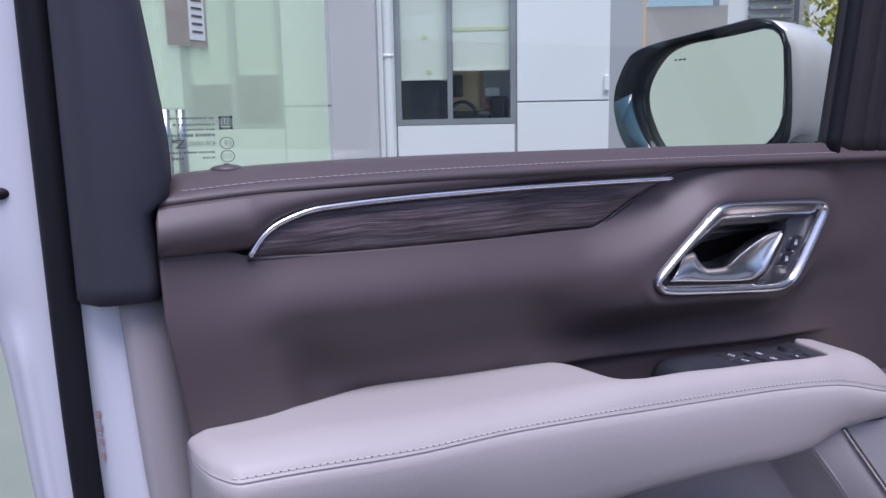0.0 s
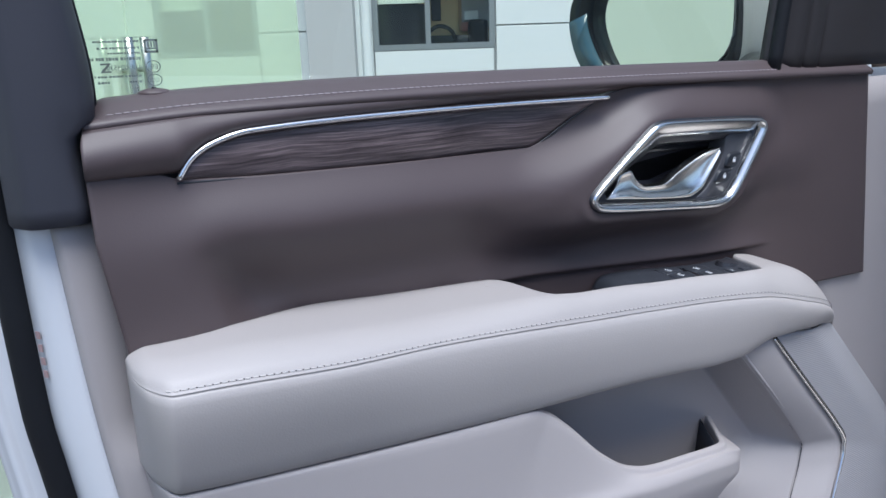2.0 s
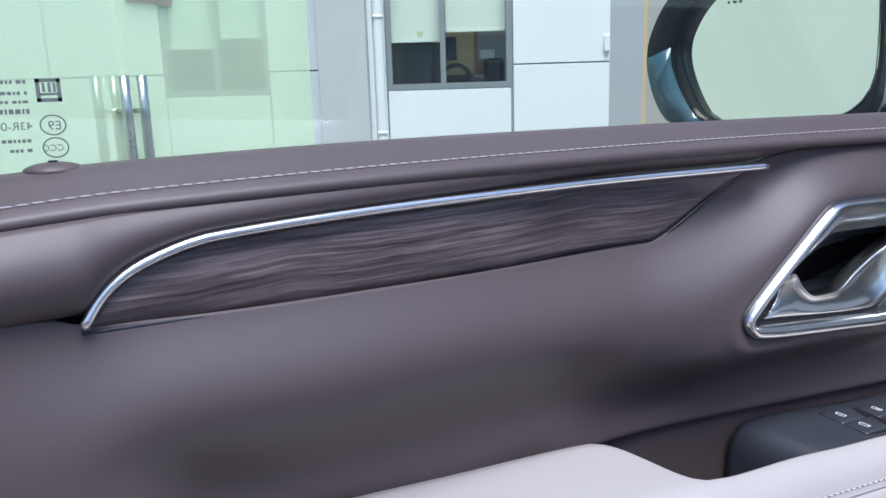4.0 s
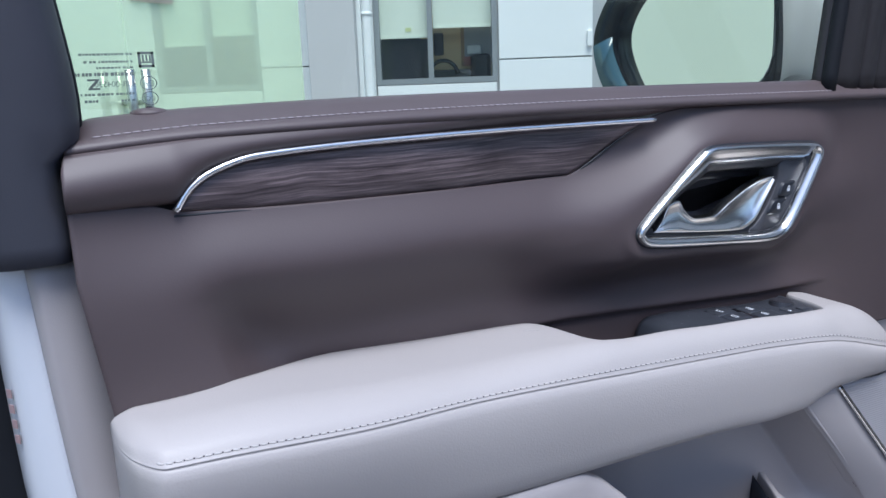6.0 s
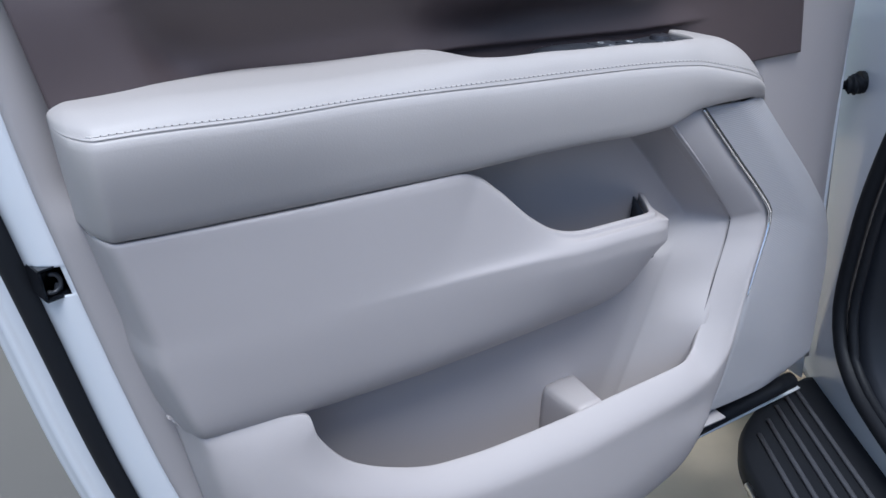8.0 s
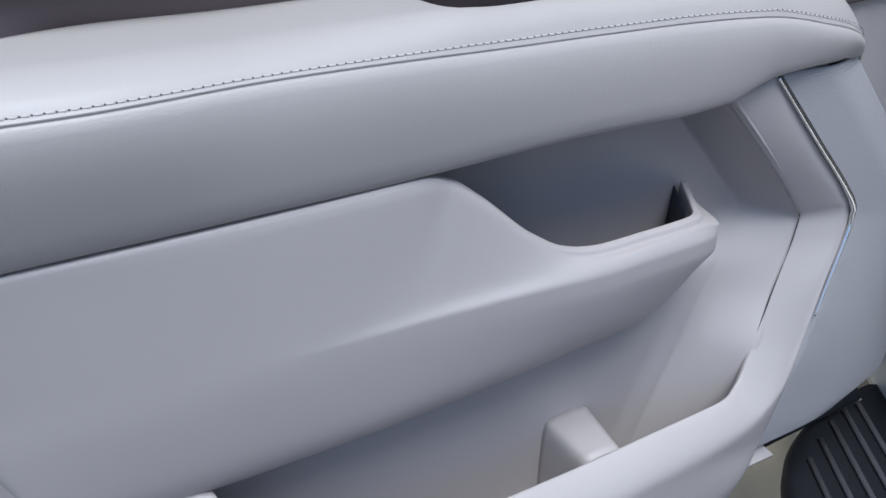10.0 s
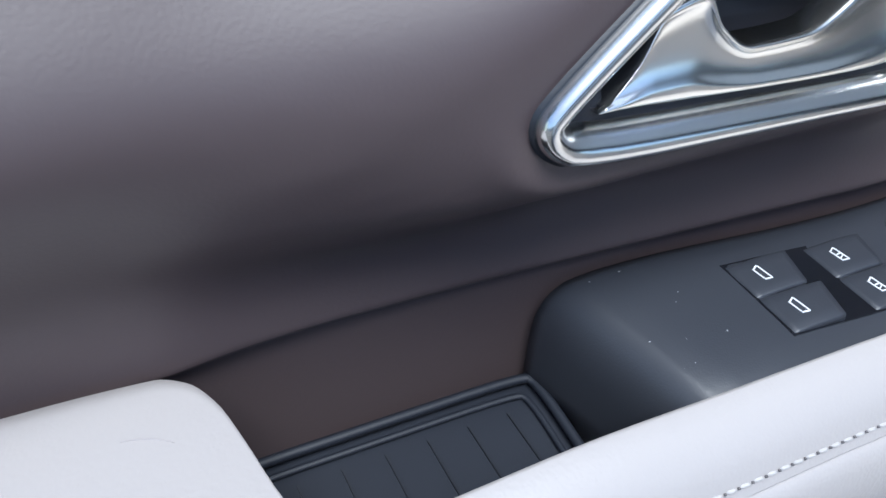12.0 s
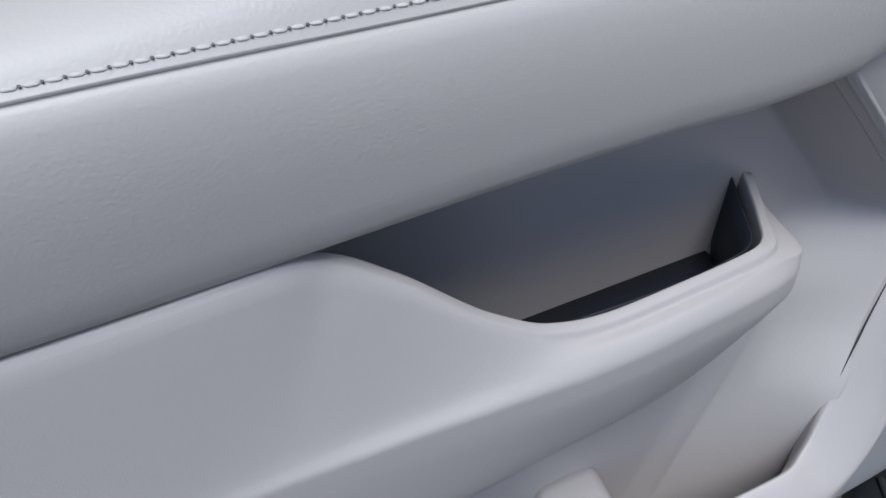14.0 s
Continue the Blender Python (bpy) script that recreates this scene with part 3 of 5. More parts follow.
seam_z = f1([(-0.347, 1.166), (-0.318, 1.161), (-0.3, 1.1608), (-0.2, 1.1548), (-0.1, 1.1494), (-0.03, 1.1444), (0.05, 1.1376), (0.15, 1.1306), (0.22, 1.1255), (0.3, 1.1168), (0.37, 1.0985), (0.405, 1.087), (0.435, 1.073), (0.452, 1.059), (0.464, 1.042)])
bot_y = f1([(-0.347, -0.012), (-0.338, -0.050), (-0.322, -0.0735), (-0.2, -0.070), (-0.1, -0.0668), (0.0, -0.060), (0.15, -0.055), (0.26, -0.050), (0.38, -0.042), (0.43, -0.024), (0.464, 0.0)])
bot_z = f1([(-0.347, 1.071), (-0.322, 1.0688), (-0.2, 1.063), (-0.1, 1.0593), (0.0, 1.0545), (0.105, 1.0533), (0.18, 1.050), (0.2275, 1.0465), (0.268, 1.0470), (0.295, 1.0542), (0.319, 1.0598), (0.3525, 1.0598), (0.40, 1.0565), (0.464, 1.038)])
roll_w = f1([(-0.347, 0.040), (-0.12, 0.040), (-0.02, 0.036), (0.05, 0.028), (0.12, 0.026), (0.3, 0.026), (0.34, 0.040), (0.464, 0.040)])


def roll_z(x, y):
    """Height of the armrest's top: level, then rolling over towards the seam."""
    d = np.clip(np.abs(y - seam_y(x)), 0, 1)
    k = 1 - (1 - np.clip(d / roll_w(x), 0, 1)) ** 2.3
    return seam_z(x) + (arm_top(x) - seam_z(x)) * k - 0.0024 * np.exp(-(d / 0.0042) ** 2)


def armrest():
    x = np.concatenate([np.linspace(-0.347, -0.31, 26)[:-1], np.linspace(-0.31, -0.02, 60)[:-1], np.linspace(-0.02, 0.06, 50)[:-1], np.linspace(0.06, 0.31, 50)[:-1], np.linspace(0.31, 0.36, 36)[:-1], np.linspace(0.36, 0.464, 44)])
    cols = [np.stack([x, arm_back(x) + 0.002, arm_top(x) - 0.07], 1), np.stack([x, arm_back(x) + 0.001, arm_top(x) - 0.012], 1),
            np.stack([x, arm_back(x) - 0.0004, arm_top(x) - 0.0035], 1)]
    for v in 1 - np.linspace(0.985, 0, 34) ** 1.6:
        y = arm_back(x) * (1 - v) + seam_y(x) * v
        z = roll_z(x, y)
        cols.append(np.stack([x, y, z], 1))
    cols.append(np.stack([x, seam_y(x) + 0.003, seam_z(x) - 0.006], 1))
    top = sheet("armrest_top", np.stack(cols, 1), LEATHER_GREY, door, "pale grey leather armrest pad with a notch", out=(0, -0.3, 1), thick=0.003)
    cols = []
    for v, push in ((0.0, -0.004), (0.006, -0.0012), (0.03, 0.0016), (0.1, 0.0040), (0.2, 0.0056), (0.35, 0.0066), (0.55, 0.0056), (0.75, 0.0040), (0.9, 0.0020), (0.97, -0.0008), (1.0, -0.006), (1.01, -0.02), (1.0, -0.05)):
        y = seam_y(x) * (1 - v) + bot_y(x) * v - push
        z = (seam_z(x) - 0.0031) * (1 - v) + bot_z(x) * v
        cols.append(np.stack([x, y, z], 1))
    front = sheet("armrest_front", np.stack(cols, 1), LEATHER_GREY, door, "pale grey leather bolster under the armrest", thick=0.003)
    xs = np.linspace(-0.325, 0.455, 400)
    y = seam_y(xs) + 0.0020
    z = roll_z(xs, y) + 0.0001
    stitches("stitching", np.stack([xs, y, z], 1), 0.0056, (0.0043, 0.0012, 0.0007), (0, -0.6, 0.8), THREAD_GREY, top)
    stitches("stitch_hole", np.stack([xs + 0.0028, y - 0.0001, z + 0.0001], 1), 0.0056, (0.0011, 0.0009, 0.0006), (0, -0.6, 0.8), NEEDLE_HOLE, top)


armrest()


def tray():
    x0, x1, y0, y1, z = 0.002, 0.1385, 0.047, -0.046, 1.0865
    bm = bmesh.new()
    box_bm(bm, (x1 - x0, y0 - y1, 0.004), Matrix.Translation(((x0 + x1) / 2, (y0 + y1) / 2, z - 0.003)))
    t = part("storage_tray", bm, LINER, door, "dark rubber-lined storage tray in the armrest")
    for d, h in ((0.0015, 0.004), (0.0075, 0.0015)):
        ring = np.array([(x0 + d, y1 + d), (x1 - d, y1 + d), (x1 - d, y0 - d), (x0 + d, y0 - d)])
        ring = np.concatenate([[ring[i] * 0.96 + ring[(i + 1) % 4] * 0.04, ring[i] * 0.5 + ring[(i + 1) % 4] * 0.5, ring[i] * 0.04 + ring[(i + 1) % 4] * 0.96] for i in range(4)])
        ring = rounded(ring, 2)
        tube("liner_bead", [(a, b, z + h - 0.001) for a, b in ring], 0.0022 if d < 0.005 else 0.0014, LINER, t, sides=8, closed=True)
    for k in range(6):
        block("liner_rib", (0.0009, 0.05, 0.0012), Matrix.Translation((0.034 + 0.0175 * k, 0.008, z - 0.0006)) @ pose(0, 0, 0, 0, 0, 4), PLASTIC_BLACK, t)


tray()


def switch_pod():
    x = np.concatenate([[0.1335], np.linspace(0.134, 0.165, 26), np.linspace(0.17, 0.333, 40)])
    rise = f1([(0.1335, 1.080), (0.1345, 1.110), (0.137, 1.1255), (0.1425, 1.1350), (0.150, 1.1392), (0.165, 1.1405), (0.185, 1.1400), (0.205, 1.1385), (0.26, 1.1335), (0.295, 1.1318), (0.333, 1.1322)])
    rows = []
    for v in np.linspace(0, 1, 17):
        shift = 0.020 * v * (1 - step(0.14, 0.215, x))
        xx = x + shift
        y = 0.047 * (1 - v) + (arm_back(xx) + 0.0012) * v
        z = rise(x) - 0.0025 * (2 * v - 1) ** 6 - 0.004 * v * (1 - step(0.16, 0.215, xx))
        rows.append(np.stack([xx, y, z], 1))
    last = rows[-1].copy()
    last[:, 2] -= 0.03
    rows.append(last)
    pod = sheet("switch_pod", np.stack(rows, 1), POD, door, "black plastic window switch pod", out=(0, 0, 1), thick=0.003)
    ztop = 1.1378
    dip = Matrix.Translation((0.204, 0, ztop)) @ pose(0, 0, 0, 0, 5.4, 0) @ Matrix.Translation((-0.213, 0, -ztop))
    bm = bmesh.new()
    box_bm(bm, (0.098, 0.0425, 0.0012), dip @ Matrix.Translation((0.2665, 0.009, ztop + 0.0002)), 0.0004)
    part("switch_well", bm, GLOSS_BLACK, pod)
    for i, x0 in enumerate((0.2185, 0.2595)):
        for yc in (0.0184, -0.0016):
            g = np.zeros((12, 9, 3))
            for a, u in enumerate(np.r_[0.0, np.linspace(0.02, 0.97, 10), 1.0]):
                for b, w in enumerate(np.r_[-1, -0.97, np.linspace(-0.9, 0.9, 5), 0.97, 1]):
                    low = a in (0, 11) or b in (0, 8)
                    top = 0.0010 + 0.0026 * math.sin(min(1.0, u * 1.15) * math.pi / 2) - 0.0004 * (abs(w) > 0.95)
                    g[a, b] = dip @ Vector((x0 + 0.0280 * u + 0.003 * w * u, yc + 0.0098 * w, ztop + (top if not low else -0.001)))
            sheet("window_switch", g, POD, pod, "black rocker window switch", out=(0, 0, 1), thick=0.0006)
            bm = bmesh.new()
            tilt = dip @ Matrix.Translation((x0 + 0.0105, yc + 0.0005, ztop + 0.0029)) @ pose(0, 0, 0, 0, -6, 8)
            bars = [(0.0017, 0, 0.0006, 0.0078, 0), (-0.0014, 0.0004, 0.0006, 0.0060, 0), (0.0001, 0.0036, 0.0034, 0.0006, 22), (0.0001, -0.0034, 0.0034, 0.0006, -14)]
            if i:
                bars += [(0.0001, 0.0004, 0.0030, 0.0006, 0), (0.0001, -0.0014, 0.0030, 0.0005, 20)]
            for cx, cy, lx, ly, rz in bars:
                box_bm(bm, (lx, ly, 0.0003), tilt @ pose(cx, cy, 0, 0, 0, rz))
            part("switch_icon", bm, ICON, pod, "white window symbol")
    block("lockout_button", (0.012, 0.02, 0.005), dip @ Matrix.Translation((0.3055, -0.0018, ztop + 0.0012)), POD, pod, bevel=0.0015)
    block("button_icon", (0.0025, 0.003, 0.0004), dip @ Matrix.Translation((0.3045, -0.0018, ztop + 0.0039)), ICON, pod)
    bm = bmesh.new()
    bmesh.ops.create_cone(bm, cap_ends=True, segments=28, radius1=0.0135, radius2=0.0115, depth=0.007, matrix=Matrix.Translation((0.3185, 0.021, ztop + 0.0045)))
    bmesh.ops.bevel(bm, geom=[e for e in bm.edges if e.verts[0].co.z > ztop + 0.0065 and e.verts[1].co.z > ztop + 0.0065], offset=0.001, segments=2, affect="EDGES")
    bm.transform(dip)
    part("mirror_knob", bm, PLASTIC_CUP, pod, "round mirror adjuster knob")
    block("fold_button", (0.011, 0.009, 0.004), dip @ Matrix.Translation((0.323, -0.0018, ztop + 0.0035)), POD, pod, bevel=0.001)


switch_pod()


def small_marks():
    """A fine crease in the pad by the notch, and flecks of dust on the switch pod."""
    xs = np.linspace(-0.014, 0.0, 12)
    pts = [(x, 0.0140 - 0.0055 * ((x + 0.014) / 0.014) ** 2, float(roll_z(np.array([x]), np.array([0.02]))[0]) + 0.0001) for x in xs]
    tube("pad_crease", pts, np.interp(np.linspace(0, 1, 12), [0, 0.5, 1], [0.0001, 0.00028, 0.0001]), PLASTIC_GREY, door, sides=5)
    rng = random.Random(11)
    verts, faces = [], []
    for _ in range(9):
        c = Vector((rng.uniform(0.152, 0.21), rng.uniform(-0.012, 0.04), 1.1408))
        a, r = rng.uniform(0, math.pi), rng.uniform(0.0001, 0.00026)
        u = Vector((math.cos(a), math.sin(a), 0)) * r * rng.uniform(1, 2.5)
        w = Vector((-math.sin(a), math.cos(a), 0)) * r
        o = len(verts)
        verts += [c - u, c - w, c + u, c + w, c + Vector((0, 0, r))]
        faces += [(o, o + 1, o + 4), (o + 1, o + 2, o + 4), (o + 2, o + 3, o + 4), (o + 3, o, o + 4)]
    link("dust", from_faces("dust", verts, faces), ICON, door, "white dust flecks")["kind"] = "stuff"


small_marks()


# ---- lower panel ----
def lower_panel():
    # front of the upper map pocket, wrapping round its rear corner
    top = [(-0.345, 0.0, 1.071), (-0.336, -0.050, 1.0705), (-0.319, -0.0705, 1.0685), (-0.2, -0.0690, 1.0630), (-0.06, -0.0628, 1.0577), (-0.005, -0.057, 1.0545), (0.018, -0.053, 1.0435), (0.043, -0.053, 1.022), (0.083, -0.055, 0.981), (0.113, -0.0565, 0.9605), (0.145, -0.0555, 0.951), (0.2, -0.051, 0.9465), (0.251, -0.043, 0.941), (0.268, -0.036, 0.9385), (0.282, -0.013, 0.9365), (0.303, 0.025, 0.9355)]
    inner = [(x - 0.006 * (x > 0.26), y + 0.008, z - (0.05 if x > 0 else 0.001)) for x, y, z in top]
    lip = [(x - 0.005 * (x > 0.26), y + (0.005 if x < 0.27 else 0.002), z + (0.0015 if x > 0 else 0.0)) for x, y, z in top]
    turn = lambda x: float(step(0.262, 0.285, x))
    under = [(x + 0.0022 * turn(x), y - 0.0025 * (1 - turn(x)), z - 0.004) for x, y, z in top]
    ridge = [(-0.334, 0.0, 0.955), (-0.322, -0.050, 0.955), (-0.304, -0.070, 0.955), (-0.2, -0.072, 0.952), (-0.1, -0.072, 0.948), (-0.05, -0.072, 0.946), (-0.01, -0.072, 0.945), (0.03, -0.072, 0.943), (0.075, -0.073, 0.941), (0.11, -0.073, 0.938), (0.15, -0.071, 0.934), (0.2, -0.066, 0.931), (0.262, -0.054, 0.922), (0.289, -0.039, 0.914), (0.298, -0.010, 0.911), (0.304, 0.026, 0.908)]
    low = [(-0.324, 0.0, 0.875), (-0.309, -0.045, 0.875), (-0.292, -0.066, 0.874), (-0.18, -0.066, 0.868), (-0.1, -0.066, 0.866), (-0.05, -0.066, 0.865), (-0.01, -0.065, 0.865), (0.03, -0.064, 0.865), (0.075, -0.063, 0.866), (0.11, -0.061, 0.868), (0.15, -0.059, 0.868), (0.2, -0.053, 0.870), (0.254, -0.045, 0.879), (0.278, -0.031, 0.888), (0.289, -0.008, 0.892), (0.296, 0.028, 0.894)]
    bend = [(-0.318, 0.0, 0.852), (-0.303, -0.040, 0.850), (-0.287, -0.056, 0.848), (-0.178, -0.048, 0.834), (-0.1, -0.044, 0.830), (-0.05, -0.042, 0.829), (-0.01, -0.040, 0.829), (0.03, -0.038, 0.829), (0.075, -0.036, 0.830), (0.11, -0.034, 0.830), (0.15, -0.031, 0.830), (0.2, -0.034, 0.836), (0.240, -0.029, 0.847), (0.264, -0.012, 0.859), (0.279, 0.008, 0.868), (0.289, 0.032, 0.872)]
    tuck = [(x, y * 0.2 + 0.022, z - 0.008) for x, y, z in bend]
    sharp = lambda x: float(step(-0.15, 0.1, x))
    above = [(x, y + 0.0065 * sharp(x) * (1 - turn(x)), z + 0.011) for x, y, z in ridge]
    below = [(x, y + 0.0002, z - 0.014) for x, y, z in ridge]
    sheet("map_pocket", loft([inner, lip, top, under, above, ridge, below, low, bend, tuck], 170, 6), PLASTIC_GREY, door, "moulded grey plastic map pocket front", thick=0.003)
    # back wall of both pockets, running out to the rim of the frame
    rim_x = f1([(0.56, 0.315), (0.70, 0.332), (0.754, 0.3475), (0.8155, 0.385), (0.866, 0.411), (0.886, 0.4165), (0.904, 0.405), (0.9705, 0.3485), (1.0475, 0.278), (1.085, 0.245)])
    rim_y = f1([(0.56, -0.046), (0.70, -0.048), (0.754, -0.052), (0.8155, -0.034), (0.866, -0.0235), (0.886, -0.0205), (0.904, -0.0215), (0.9705, -0.0275), (1.0475, -0.034), (1.085, -0.037)])
    crest_x = f1([(0.58, 0.235), (0.63, 0.250), (0.687, 0.272), (0.75, 0.298), (0.835, 0.330), (0.870, 0.357), (0.884, 0.371), (0.892, 0.374), (0.902, 0.369), (0.948, 0.335), (0.9976, 0.295), (1.07, 0.232)])
    g = np.zeros((130, 80, 3))
    for i, z in enumerate(np.linspace(0.58, 1.07, 130)):
        r, rx, ry = float(crest_x(z)), float(rim_x(z)), float(rim_y(z)) + 0.003
        base = 0.008 + 0.024 * float(step(0.846, 0.868, z))
        front = 0.001 + 0.030 * float(step(0.835, 0.925, z))
        x = np.sort(np.r_[np.linspace(-0.2, 0.45, 50), r + np.linspace(-0.03, 0.014, 20), rx + np.linspace(-0.004, 0.010, 10)])
        s = step(r - 0.034, r + 0.003, x)
        away = np.clip((x - r) / (rx - r), 0, 1.15)
        away = (away + np.sqrt(away ** 2 + 0.0016)) / 2 - 0.02
        g[i, :, 0], g[i, :, 2] = x, z
        g[i, :, 1] = base + s * (front - base) + s * away * (ry - front)
        g[i, :, 1] += 0.6 * np.maximum(0, x - rx - 0.003)
    sheet("pocket_back", g, PLASTIC_GREY, door, "recessed grey plastic pocket wall", thick=0.003)
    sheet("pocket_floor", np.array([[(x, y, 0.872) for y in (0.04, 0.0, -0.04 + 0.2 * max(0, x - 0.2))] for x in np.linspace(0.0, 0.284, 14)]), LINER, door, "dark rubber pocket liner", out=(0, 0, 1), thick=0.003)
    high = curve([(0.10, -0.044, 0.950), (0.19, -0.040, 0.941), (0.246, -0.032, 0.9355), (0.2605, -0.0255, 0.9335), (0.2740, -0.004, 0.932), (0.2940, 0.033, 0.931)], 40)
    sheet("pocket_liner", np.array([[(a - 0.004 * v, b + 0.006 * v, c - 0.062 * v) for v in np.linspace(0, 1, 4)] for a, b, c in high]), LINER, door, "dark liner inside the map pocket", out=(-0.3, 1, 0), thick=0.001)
    sheet("bin_floor", np.array([[(x, y, 0.60) for y in (0.035, 0.0, -0.07)] for x in np.linspace(-0.18, 0.40, 12)]), PLASTIC_GREY, door, out=(0, 0, 1), thick=0.003)
    # the frame: down the front column, along the rim of the lower bin and back to the rear
    rim = [(0.278, -0.034, 1.0475), (0.3485, -0.0275, 0.9705), (0.405, -0.0215, 0.904), (0.4165, -0.0205, 0.886), (0.411, -0.0235, 0.866), (0.385, -0.034, 0.8155), (0.3475, -0.052, 0.754), (0.325, -0.063, 0.732), (0.298, -0.071, 0.7265), (0.215, -0.069, 0.719), (0.116, -0.068, 0.7125), (0.03, -0.068, 0.7115), (-0.05, -0.068, 0.718), (-0.12, -0.067, 0.744), (-0.164, -0.067, 0.777), (-0.1872, -0.067, 0.8195), (-0.19, -0.062, 0.838), (-0.24, -0.056, 0.850), (-0.292, -0.052, 0.856), (-0.315, -0.02, 0.86)]
    deep = lambda x, z: float(step(0.78, 0.72, z)) * float(step(0.42, 0.36, x))
    rim_in = [(x - 0.002, y + 0.010, z - 0.002 - 0.05 * deep(x, z)) for x, y, z in rim]
    rim_lip = [(x - 0.0004, y + 0.003, z - 0.003 * deep(x, z)) for x, y, z in rim]
    edge = [(0.3145, -0.0385, 1.0560), (0.3840, -0.0385, 0.9765), (0.4420, -0.0388, 0.9110), (0.4550, -0.0385, 0.8920), (0.4500, -0.0425, 0.868), (0.4250, -0.0525, 0.828), (0.390, -0.067, 0.755), (0.355, -0.084, 0.712), (0.305, -0.094, 0.694), (0.215, -0.098, 0.684), (0.116, -0.100, 0.677), (0.03, -0.100, 0.677), (-0.05, -0.099, 0.685), (-0.13, -0.092, 0.712), (-0.19, -0.083, 0.752), (-0.22, -0.075, 0.79), (-0.235, -0.070, 0.817), (-0.255, -0.065, 0.831), (-0.288, -0.059, 0.838), (-0.312, -0.02, 0.845)]
    face = [(0.3255, -0.0380, 1.0585), (0.394, -0.0385, 0.978), (0.4505, -0.0390, 0.912), (0.463, -0.0390, 0.8925), (0.4585, -0.0430, 0.868), (0.4335, -0.054, 0.829), (0.408, -0.066, 0.775), (0.392, -0.070, 0.722), (0.368, -0.074, 0.65), (0.33, -0.088, 0.61), (0.116, -0.102, 0.59), (0.03, -0.102, 0.59), (-0.05, -0.102, 0.59), (-0.14, -0.098, 0.60), (-0.2, -0.092, 0.63), (-0.23, -0.084, 0.68), (-0.25, -0.077, 0.73), (-0.262, -0.072, 0.77), (-0.285, -0.061, 0.79), (-0.308, -0.02, 0.80)]
    foot = [(0.330, -0.022, 1.054), (0.399, -0.022, 0.972), (0.455, -0.022, 0.908), (0.467, -0.022, 0.8895), (0.4625, -0.026, 0.865), (0.4375, -0.036, 0.826), (0.412, -0.048, 0.772), (0.394, -0.052, 0.715), (0.362, -0.056, 0.62), (0.31, -0.07, 0.545), (0.116, -0.08, 0.50), (0.03, -0.08, 0.495), (-0.05, -0.08, 0.495), (-0.14, -0.08, 0.50), (-0.2, -0.078, 0.52), (-0.23, -0.07, 0.56), (-0.25, -0.06, 0.60), (-0.262, -0.05, 0.63), (-0.275, -0.04, 0.65), (-0.295, -0.0, 0.66)]
    hem = [(x - 0.01, y + 0.06, z - 0.01) for x, y, z in foot]
    sheet("pocket_frame", loft([rim_in, rim_lip, rim, edge, face, foot, hem], 200, 8), PLASTIC_GREY, door, "grey plastic frame round the lower door bin", thick=0.003)
    # divider in the bin
    prof = curve([(0.130, 0.60), (0.134, 0.66), (0.1375, 0.690), (0.142, 0.6975), (0.165, 0.700), (0.185, 0.699), (0.1935, 0.690), (0.200, 0.66), (0.206, 0.60)], 40)
    div = np.array([[(a + 0.012 * v * (a - 0.16) / 0.05 * -1, 0.012 - 0.076 * v, b + 0.006 + 0.006 * v * float(step(0.6, 0.67, b))) for v in np.linspace(0, 1, 8)] for a, b in prof])
    sheet("bin_divider", div, PLASTIC_GREY, door, out=(0, 0, 1), thick=0.002)
    # speaker cover with its chrome accent
    left = [(0.3275, -0.037, 1.0585), (0.396, -0.0378, 0.978), (0.4525, -0.0383, 0.912), (0.465, -0.0383, 0.8925), (0.4605, -0.0423, 0.868), (0.4355, -0.053, 0.829), (0.410, -0.0645, 0.775), (0.394, -0.068, 0.725), (0.370, -0.068, 0.65), (0.358, -0.066, 0.6187)]
    right = [(0.447, -0.013, 1.050), (0.5066, -0.012, 0.9838), (0.5788, -0.012, 0.9018), (0.6213, -0.012, 0.8427), (0.6363, -0.012, 0.8016), (0.6449, -0.012, 0.7315), (0.6442, -0.013, 0.66), (0.643, -0.014, 0.615), (0.6367, -0.0165, 0.599), (0.60, -0.02, 0.5945)]
    r1 = [(x + 0.006, y + 0.006, z) for x, y, z in right]
    r2 = [(x + 0.010, y + 0.050, z - 0.002) for x, y, z in right]
    mid = [((a[0] + b[0]) / 2, (a[1] + b[1]) / 2 - 0.012, (a[2] + b[2]) / 2) for a, b in zip(left, right)]
    cover = sheet("speaker_cover", loft([left, mid, right, r1, r2], 120, 9), CLOTH, door, "grey fine-ribbed speaker cover", thick=0.003)
    p = curve([(0.3275, -0.0405, 1.0560), (0.392, -0.0415, 0.9815), (0.447, -0.0420, 0.918), (0.459, -0.0420, 0.902), (0.4635, -0.0422, 0.892), (0.4628, -0.0435, 0.880), (0.457, -0.0465, 0.866), (0.437, -0.0555, 0.832), (0.4145, -0.0655, 0.7917)], 90)
    thick = np.interp(np.linspace(0, 1, 90), [0, 0.5, 0.65, 1], [0.0013, 0.0017, 0.0026, 0.0012])
    tube("chrome_accent", p, thick, SATIN, cover, "slim bent chrome accent strip", sides=12)
    q = p + np.array([0.0030, 0.0012, 0.0006])
    tube("accent_shadow", q, np.interp(np.linspace(0, 1, 90), [0, 0.6, 0.75, 1], [0.0018, 0.0022, 0.0018, 0.0007]), GLOSS_BLACK, cover, sides=8)
    # dark gap line along the inner crease of the frame
    p = curve([(0.388, -0.0215, 0.924), (0.406, -0.0200, 0.904), (0.4165, -0.0195, 0.886), (0.411, -0.0222, 0.866), (0.385, -0.033, 0.8155), (0.358, -0.046, 0.772)], 70)
